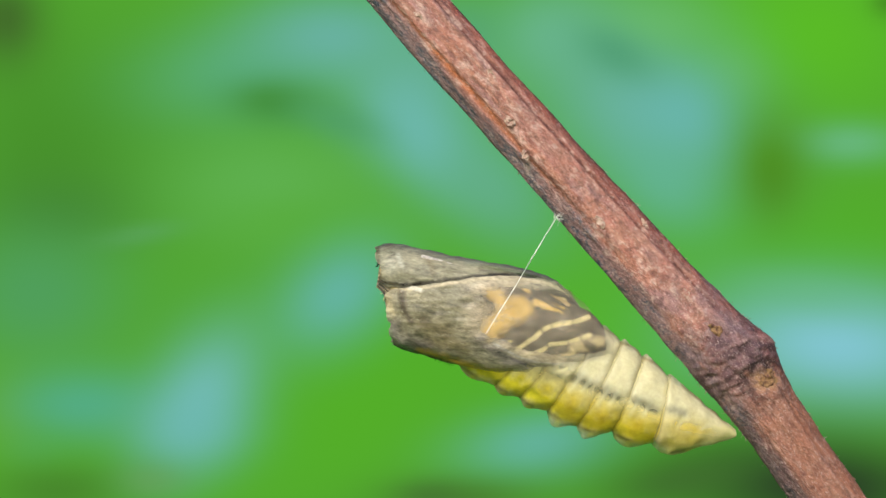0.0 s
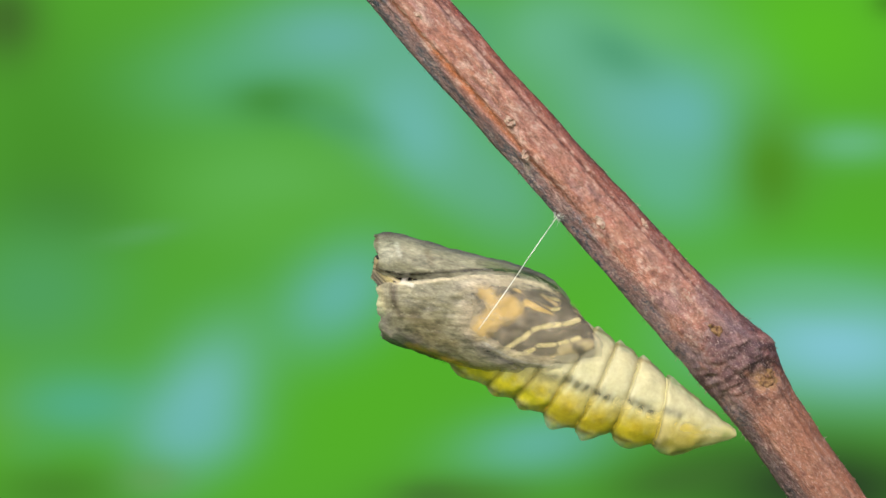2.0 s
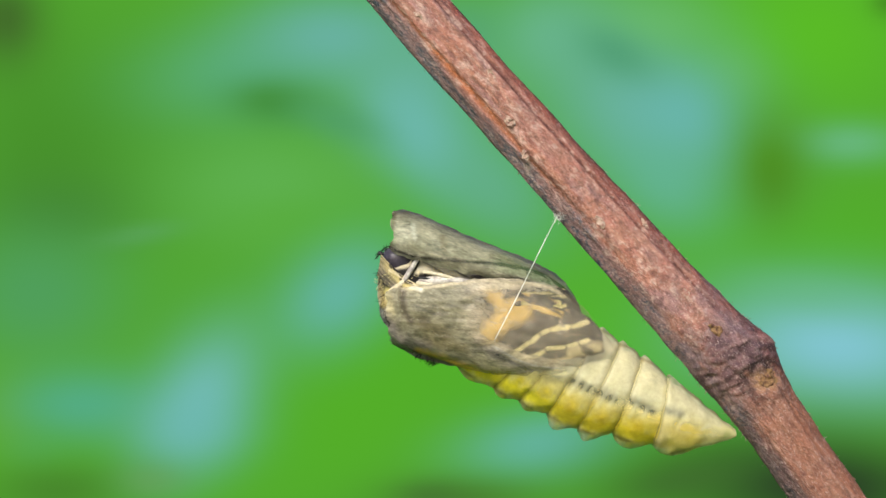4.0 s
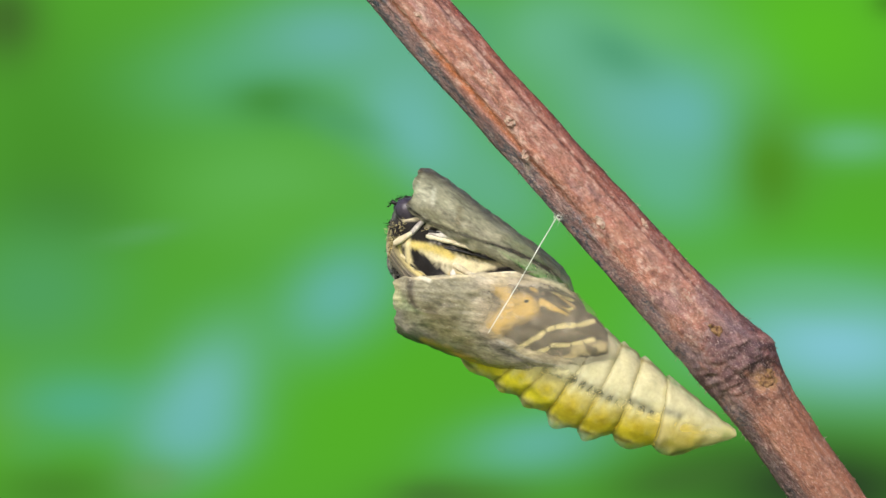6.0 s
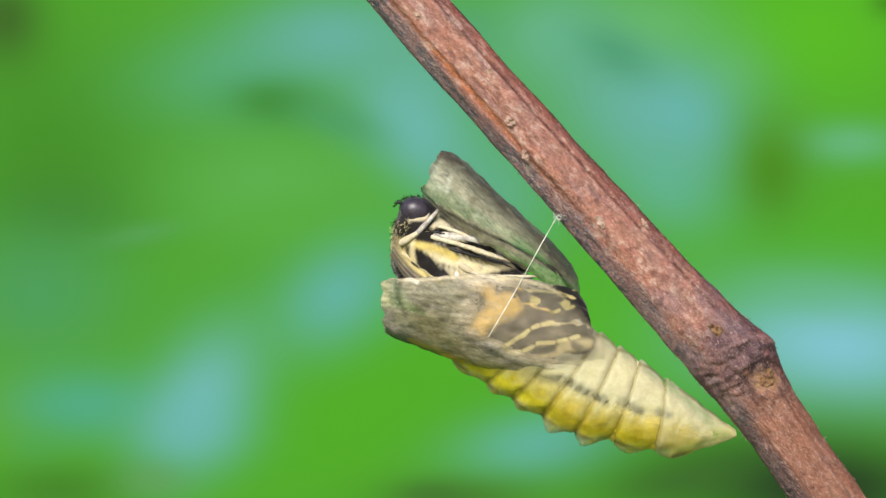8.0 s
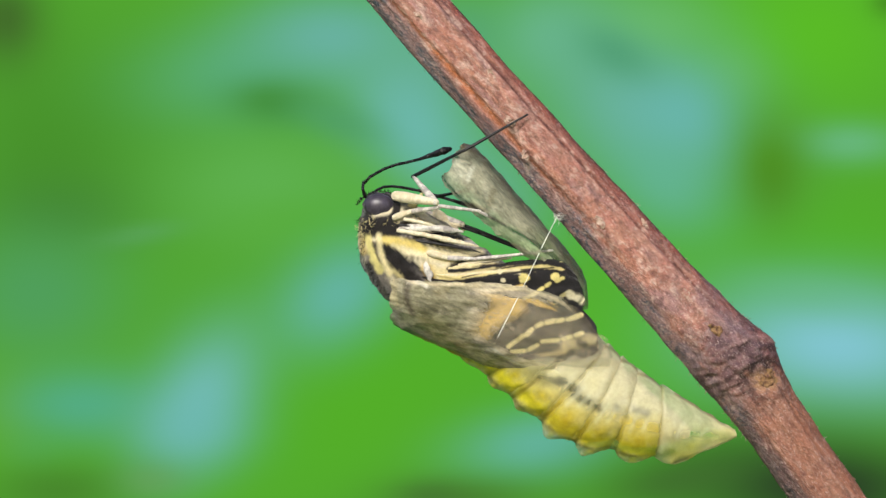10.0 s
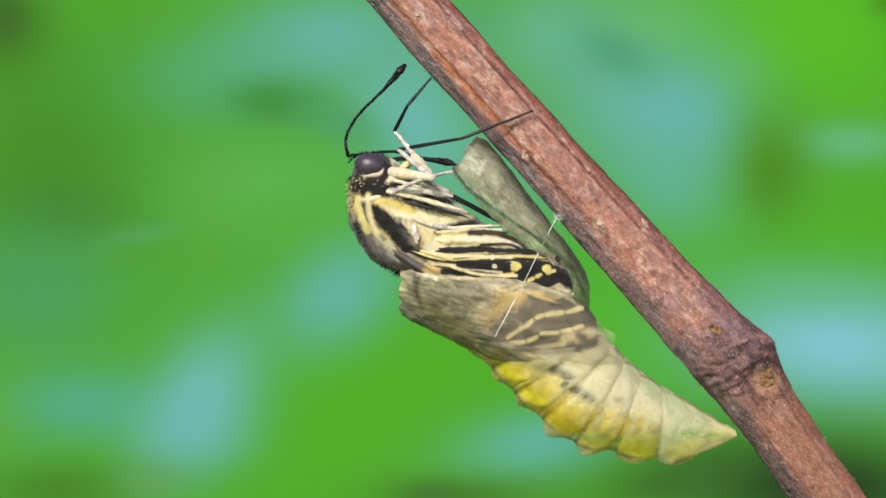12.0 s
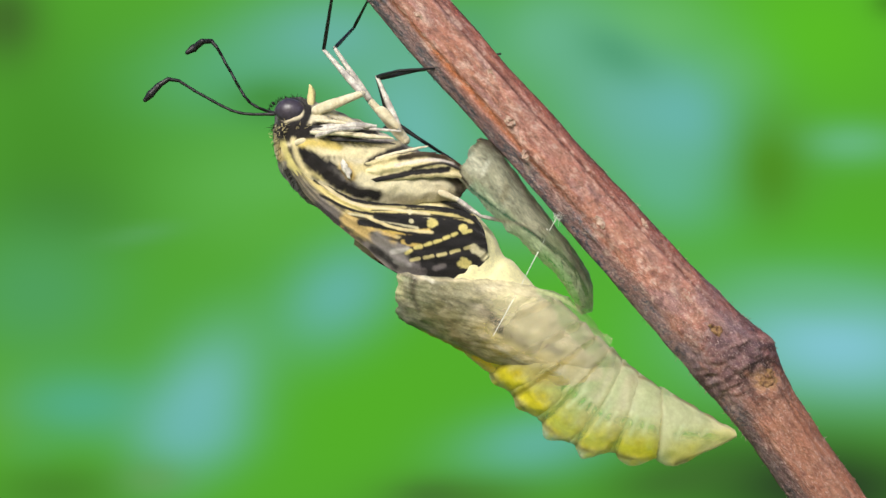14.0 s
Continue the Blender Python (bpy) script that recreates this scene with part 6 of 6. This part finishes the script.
# wing cover of the case: its lower front corner and its turn
COVER = [(0.0, (-4.26, 0.00, -7.99), 0.0), (0.5, (-4.83, 0.00, -7.13), 3.9), (0.8, (-4.26, 0.00, -6.94), 4.6), (1.0, (-3.92, 0.00, -7.03), 4.6), (1.2, (-4.16, 0.00, -7.61), 2.5), (1.5, (-4.59, 0.00, -8.09), 0.2), (2.0, (-5.17, 0.00, -7.46), 2.7), (2.4, (-4.21, 0.00, -7.03), 4.4), (2.6, (-4.16, 0.00, -7.22), 4.0), (3.0, (-4.16, 0.00, -7.99), 1.7), (4.2, (-4.40, 0.00, -7.89), 1.8),
    (5.5, (-4.50, 0.00, -7.80), 1.8), (5.7, (-4.50, 0.00, -7.80), 1.8), (5.8, (-4.02, 0.00, -6.94), 4.6), (6.0, (-3.92, 0.00, -6.94), 4.9), (6.2, (-4.11, 0.00, -7.61), 2.8), (6.5, (-4.40, 0.00, -7.99), 1.5), (7.0, (-4.11, 0.00, -8.18), 1.0), (7.5, (-4.69, 0.00, -7.46), 2.0), (7.8, (-4.88, 0.00, -6.84), 4.6), (8.0, (-4.88, 0.00, -6.94), 4.5), (8.2, (-4.26, 0.00, -7.85), 2.5), (9.3, (-4.21, 0.00, -6.65), 5.5), (10.3, (-4.16, 0.00, -5.60), 8.5), (11.0, (-4.11, 0.00, -5.22), 9.5),
    (11.5, (-4.16, 0.00, -6.46), 6.5), (12.0, (-3.44, 0.00, -5.02), 9.5), (12.5, (-3.35, 0.00, -4.45), 10.5), (12.7, (-3.49, 0.00, -5.02), 9.5), (13.0, (-3.59, 0.00, -6.17), 7.0), (13.5, (-3.49, 0.00, -5.22), 9.5), (14.0, (-3.73, 0.00, -5.31), 9.5)]
# head flap: its upper front corner and the hinge
CAP = [(0.0, (-5.60, 0.00, 0.29), (10.91, 0.00, -4.07)), (0.4, (-5.74, 0.00, 1.29), (10.43, 0.00, -4.07)), (0.6, (-5.60, 0.00, 1.77), (10.53, 0.00, -4.07)), (0.8, (-5.07, 0.00, 2.11), (10.91, 0.00, -4.16)), (1.0, (-4.74, 0.00, 2.01), (11.05, 0.00, -4.26)), (1.2, (-5.17, 0.00, 1.29), (11.05, 0.00, -4.26)), (1.5, (-5.55, 0.00, 0.67), (11.00, 0.00, -4.07)), (1.8, (-5.89, 0.00, 0.81), (10.62, 0.00, -4.07)), (2.0, (-5.74, 0.00, 1.34), (10.53, 0.00, -4.07)), (2.2, (-5.36, 0.00, 2.15), (10.62, 0.00, -4.07)),
    (2.4, (-4.40, 0.00, 3.35), (10.91, 0.00, -4.07)), (2.6, (-4.26, 0.00, 3.25), (11.00, 0.00, -4.16)), (3.0, (-4.02, 0.00, 3.01), (11.20, 0.00, -4.35)), (4.2, (-4.11, 0.00, 3.40), (11.20, 0.00, -4.26)), (5.3, (-4.21, 0.00, 3.73), (10.91, 0.00, -4.16)), (5.7, (-4.07, 0.00, 4.02), (10.91, 0.00, -4.16)), (5.8, (-2.58, 0.00, 6.03), (11.10, 0.00, -4.16)), (6.0, (-1.87, 0.00, 7.03), (11.20, 0.00, -4.16)), (6.2, (-2.30, 0.00, 6.32), (11.39, 0.00, -4.26)), (6.4, (-2.97, 0.00, 4.50), (11.48, 0.00, -4.35)),
    (6.5, (-3.25, 0.00, 4.21), (11.48, 0.00, -4.35)), (7.0, (-3.30, 0.00, 4.02), (11.39, 0.00, -4.26)), (7.4, (-3.54, 0.00, 4.55), (11.00, 0.00, -4.07)), (7.5, (-3.68, 0.00, 4.45), (11.00, 0.00, -4.07)), (7.6, (-2.34, 0.00, 6.17), (11.20, 0.00, -4.16)), (7.8, (-0.38, 0.00, 8.09), (11.39, 0.00, -4.16)), (8.0, (0.05, 0.00, 8.47), (11.58, 0.00, -4.16)), (8.2, (-0.38, 0.00, 7.03), (12.06, 0.00, -4.35)), (9.3, (1.00, 0.00, 8.28), (12.15, 0.00, -4.45)), (10.5, (2.15, 0.00, 9.14), (12.25, 0.00, -4.64)), (11.0, (2.01, 0.00, 8.76), (12.25, 0.00, -4.64)),
    (11.5, (2.97, 0.00, 9.43), (12.25, 0.00, -4.74)), (12.0, (2.97, 0.00, 9.57), (12.34, 0.00, -4.74)), (12.5, (2.97, 0.00, 9.43), (12.44, 0.00, -4.74)), (13.0, (3.16, 0.00, 9.62), (12.44, 0.00, -4.74)), (14.0, (3.16, 0.00, 9.71), (12.63, 0.00, -4.83))]
ROLL = [(0.0, 0), (5.7, 0), (8.2, 3), (9.3, 12), (10.3, 20), (11.0, 22), (11.5, 16), (12.0, 20), (13.0, 14), (14.0, 19)]
SAG = [(0.0, 0), (5.7, 0), (8.2, 0.3), (9.3, 0.5), (10.3, 0.9), (14.0, 1.0)]


def cover_at(t):
    p, a = blend_rows(COVER, t)
    roll = float(np.interp(t, [r[0] for r in ROLL], [r[1] for r in ROLL]))
    return Matrix.Translation((p - Vector(TIP)) * MM) @ Matrix.Rotation(radians(a), 4, "Y") @ Matrix.Rotation(radians(roll), 4, "X")


# the wings shift on the body as it stretches: place of their pale spots and their turn
WING = [(0.0, (8.23, 0.00, -4.88), -12), (0.5, (7.70, 0.00, -4.74), -9), (1.0, (8.33, 0.00, -4.55), -9), (1.5, (8.52, 0.00, -4.83), -12), (2.0, (7.66, 0.00, -4.83), -9), (2.4, (8.13, 0.00, -4.55), -8), (3.0, (8.42, 0.00, -4.64), -10), (5.7, (7.85, 0.00, -4.45), -8), (5.8, (8.33, 0.00, -4.64), -4), (6.0, (8.80, 0.00, -4.64), -3), (6.5, (7.70, 0.00, -4.45), -8), (7.4, (7.56, 0.00, -4.26), -8), (7.6, (8.04, 0.00, -4.55), -5), (7.8, (8.80, 0.00, -4.45), -3), (8.0, (8.90, 0.00, -4.45), -3), (8.2, (8.33, 0.00, -4.26), -8),
        (9.3, (7.85, 0.00, -3.30), -10), (10.3, (8.04, 0.00, -2.15), -12), (11.1, (8.04, 0.00, -2.25), -13), (11.3, (6.99, 0.00, -1.96), -2), (11.5, (6.51, 0.00, -1.82), 2), (12.0, (7.32, 0.00, -1.53), -5), (12.5, (7.51, 0.00, -1.48), -8), (12.7, (6.99, 0.00, -1.20), -4), (13.0, (4.83, 0.00, -0.33), 7), (13.2, (4.69, 0.00, -0.14), 7), (13.5, (4.83, 0.00, 0.53), -6), (13.8, (4.88, 0.00, 0.96), -8), (14.0, (0.38, 0.00, 1.96), 0)]
# nod of the thorax under the head: it arches against the case, then straightens
ARCH = [(0.0, 2), (2.4, 2), (2.6, 3), (3.0, 8), (5.3, 12), (5.7, 12), (5.8, 6), (6.0, 5), (6.2, 10), (6.4, 13), (6.5, 14), (7.4, 13), (7.6, 8), (7.8, 5), (8.0, 7), (8.2, 12), (9.3, 9), (10.3, 7), (11.1, 6), (11.5, 2), (12.0, 4), (12.5, 5), (13.0, -2), (13.5, -1), (14.0, -2)]
# how far the forewings have been drawn out from under the cover (x, y, z, turn)
DRAWN = [(0.0, 0, 0, 0, 0), (5.7, -0.1, 0, 0, 0), (6.5, -0.1, 0, 0, 0), (8.0, -0.4, 0, 0.1, -1), (8.2, -0.4, 0, 0.0, -1), (10.3, -0.9, 0, 0.0, -7), (11.1, -1.1, 0, 0.0, -8), (11.5, -1.3, 0, 0.2, -5), (12.5, -1.8, 0.2, 0.2, -8), (12.7, -2.2, 0.6, 0.4, -7), (13.0, -4.2, 1.9, 2.4, 0), (13.5, -4.8, 2.0, 2.6, -2), (13.8, -5.4, 2.0, 3.2, -2), (14.0, -9.2, 2.2, 5.6, 0)]
# how far each piece of the abdomen has slid forward out of the case (x, z, turn)
SLIDE = [[(0.0, 0, 0, 0), (5.7, -0.2, 0.1, 0), (6.5, -0.3, 0.1, 0), (8.2, -0.5, 0.3, 0), (10.3, -1.0, 0.6, 0), (11.1, -1.2, 0.8, 0), (11.5, -1.6, 1.3, 1), (12.5, -1.9, 1.5, 1), (12.7, -2.1, 1.8, 2), (13.0, -3.6, 3.3, 4), (13.5, -4.2, 3.6, 4), (13.8, -5.0, 4.4, 4), (14.0, -7.4, 6.6, 7)],
         [(0.0, 0, 0, 0), (5.7, -0.2, 0.1, 0), (6.5, -0.4, 0.1, 0), (8.2, -0.6, 0.3, 0), (10.3, -1.3, 0.6, 0), (11.1, -1.5, 0.8, 0), (11.5, -1.8, 1.1, 0), (12.5, -2.2, 1.4, 0), (12.7, -2.4, 1.6, 1), (13.0, -4.0, 3.0, 2), (13.5, -4.6, 3.3, 2), (13.8, -5.3, 4.1, 3), (14.0, -7.4, 6.0, 5)],
         [(0.0, 0, 0, 0), (5.7, -0.2, 0.1, 0), (6.5, -0.5, 0.15, 0), (8.2, -1.0, 0.4, 0), (10.3, -3.2, 1.4, 0), (11.1, -3.8, 1.7, 0), (11.5, -4.1, 2.0, 0), (12.5, -4.9, 2.4, 0), (12.7, -5.3, 2.6, 0), (13.0, -7.2, 4.1, 0), (13.5, -8.0, 4.6, 0), (13.8, -8.6, 5.4, 2), (14.0, -10.2, 6.8, 4)]]
# the lifted flap rolls towards the open side
FLAP_ROLL = [(0.0, 0), (2.2, 0), (2.4, 4), (5.7, 5), (6.0, 12), (6.5, 7), (7.5, 7), (7.8, 16), (8.0, 20), (8.2, 17), (10.3, 12), (14.0, 12)]


def motions():
    walk(fly, [(t, spin(p, a - TURN_REST)) for t, p, a in BODY])
    walk(cover, [(r[0], cover_at(r[0])) for r in COVER])
    # the flap turns on its hinge
    rest = Vector(CAP[0][1]) - Vector(CAP[0][2])
    rows = []
    for t, tip, hinge in CAP:
        d = Vector(tip) - Vector(hinge)
        turn = math.degrees(math.atan2(-d.z, d.x) - math.atan2(-rest.z, rest.x))
        turn = (turn + 180) % 360 - 180
        rows.append((t, Matrix.Translation((Vector(hinge) - Vector(TIP)) * MM) @ Matrix.Rotation(radians(turn), 4, "Y")
                     @ Matrix.Rotation(radians(float(np.interp(t, [r[0] for r in FLAP_ROLL], [r[1] for r in FLAP_ROLL]))), 4, "X")))
    walk(cap, rows)
    # the rings follow a bending line: at its front it goes with the cover, at its tip it is fixed
    p0 = Vector(COVER[0][1])
    ends = [(Vector(r[0]) + Vector(r[1])) / 2 for r in RINGS]
    droop = (0.0, 0.45, 0.9, 1.35, 1.65, 1.6, 1.1, 0.0)
    paths = [[] for _ in rings]
    for t in sorted({r[0] for r in COVER}):
        p, a = blend_rows(COVER, t)
        sag = float(np.interp(t, [x[0] for x in SAG], [x[1] for x in SAG]))
        line = []
        for k, c in enumerate(ends):
            moved = p + Matrix.Rotation(radians(a), 3, "Y") @ (c - p0)
            line.append(c + (moved - c) * (1 - k / (len(ends) - 1)) ** 1.2 + Vector((0, 0, -droop[k] * sag)))
        for i in range(len(rings)):
            d, e = line[i] - line[i + 1], ends[i] - ends[i + 1]
            turn = math.atan2(-d.z, d.x) - math.atan2(-e.z, e.x)
            turn = (turn + math.pi) % (2 * math.pi) - math.pi
            paths[i].append((t, Matrix.Translation((line[i + 1] - Vector(TIP)) * MM) @ Matrix.Rotation(turn, 4, "Y")))
    for ob, rows in zip(rings, paths):
        walk(ob, rows)
    # the thread swings from its anchor
    rows = []
    for t, p in GIRDLE:
        x = (Vector(p) - Vector(girdle_top)).normalized()
        side = x.cross(Vector((0, 1, 0))).normalized()
        m = Matrix((x, side.cross(x), side)).transposed().to_4x4()
        m.translation = HOME + Vector(girdle_top) * MM
        rows.append((t, m))
    walk(girdle, rows)
    for ob in WINGS:
        rows = []
        for t in sorted({r[0] for r in WING} | {r[0] for r in BODY}):
            p, a = blend_rows(WING, t)
            rows.append((t, body_at(t).inverted() @ spin(p, a)))
        walk(ob, rows)
    for ob, side in zip(FOREWINGS, (1, -1)):
        c = HOMES[ob]
        rows = []
        for t in sorted({r[0] for r in DRAWN} | {r[0] for r in BODY} | {r[0] for r in COVER}):
            p, a = blend_rows(COVER, t)
            dx, dy, dz, da = (float(np.interp(t, [x[0] for x in DRAWN], [x[k] for x in DRAWN])) for k in (1, 2, 3, 4))
            at = p + Matrix.Rotation(radians(a), 3, "Y") @ (c - p0) + Vector((dx, dy * side, dz))
            rows.append((t, body_at(t).inverted() @ spin(at, a + da)))
        walk(ob, rows)
    # the abdomen bends with the case that holds it and slides forward in it
    for ob, slides in zip(BELLY, SLIDE):
        c = HOMES[ob]
        far = min(1, max(0, (c - ends[0]).length / (ends[-1] - ends[0]).length))
        rows = []
        for t in sorted({r[0] for r in slides} | {r[0] for r in BODY} | {r[0] for r in COVER}):
            p, a = blend_rows(COVER, t)
            sag = float(np.interp(t, [x[0] for x in SAG], [x[1] for x in SAG]))
            dx, dz, da = (float(np.interp(t, [x[0] for x in slides], [x[k] for x in slides])) for k in (1, 2, 3))
            moved = p + Matrix.Rotation(radians(a), 3, "Y") @ (c - p0)
            at = c + (moved - c) * (1 - far) ** 1.2 + Vector((dx, 0, dz - 1.5 * sag * math.sin(math.pi * far)))
            rows.append((t, body_at(t).inverted() @ spin(at, a * (1 - far) * 0.8 + da)))
        walk(ob, rows)
    walk(THORAX[0], [(t, Matrix.Rotation(radians(a), 4, "Y")) for t, a in ARCH])
    # the palps lie back until the head is free
    for ob in PALPS:
        d = (HOMES[ob] - Vector(EYE_REST)) * MM
        walk(ob, [(t, Matrix.Translation(d) @ Matrix.Rotation(radians(a), 4, "Y")) for t, a in ((0.0, 78), (8.2, 78), (9.6, 50), (11.0, 42), (12.5, 42), (12.8, 10), (14.0, 0))])
    for root, pieces, ln, rows, bend, foot in LEGS + ANTS:
        follow(root, pieces, ln, rows, bend, foot)


motions()
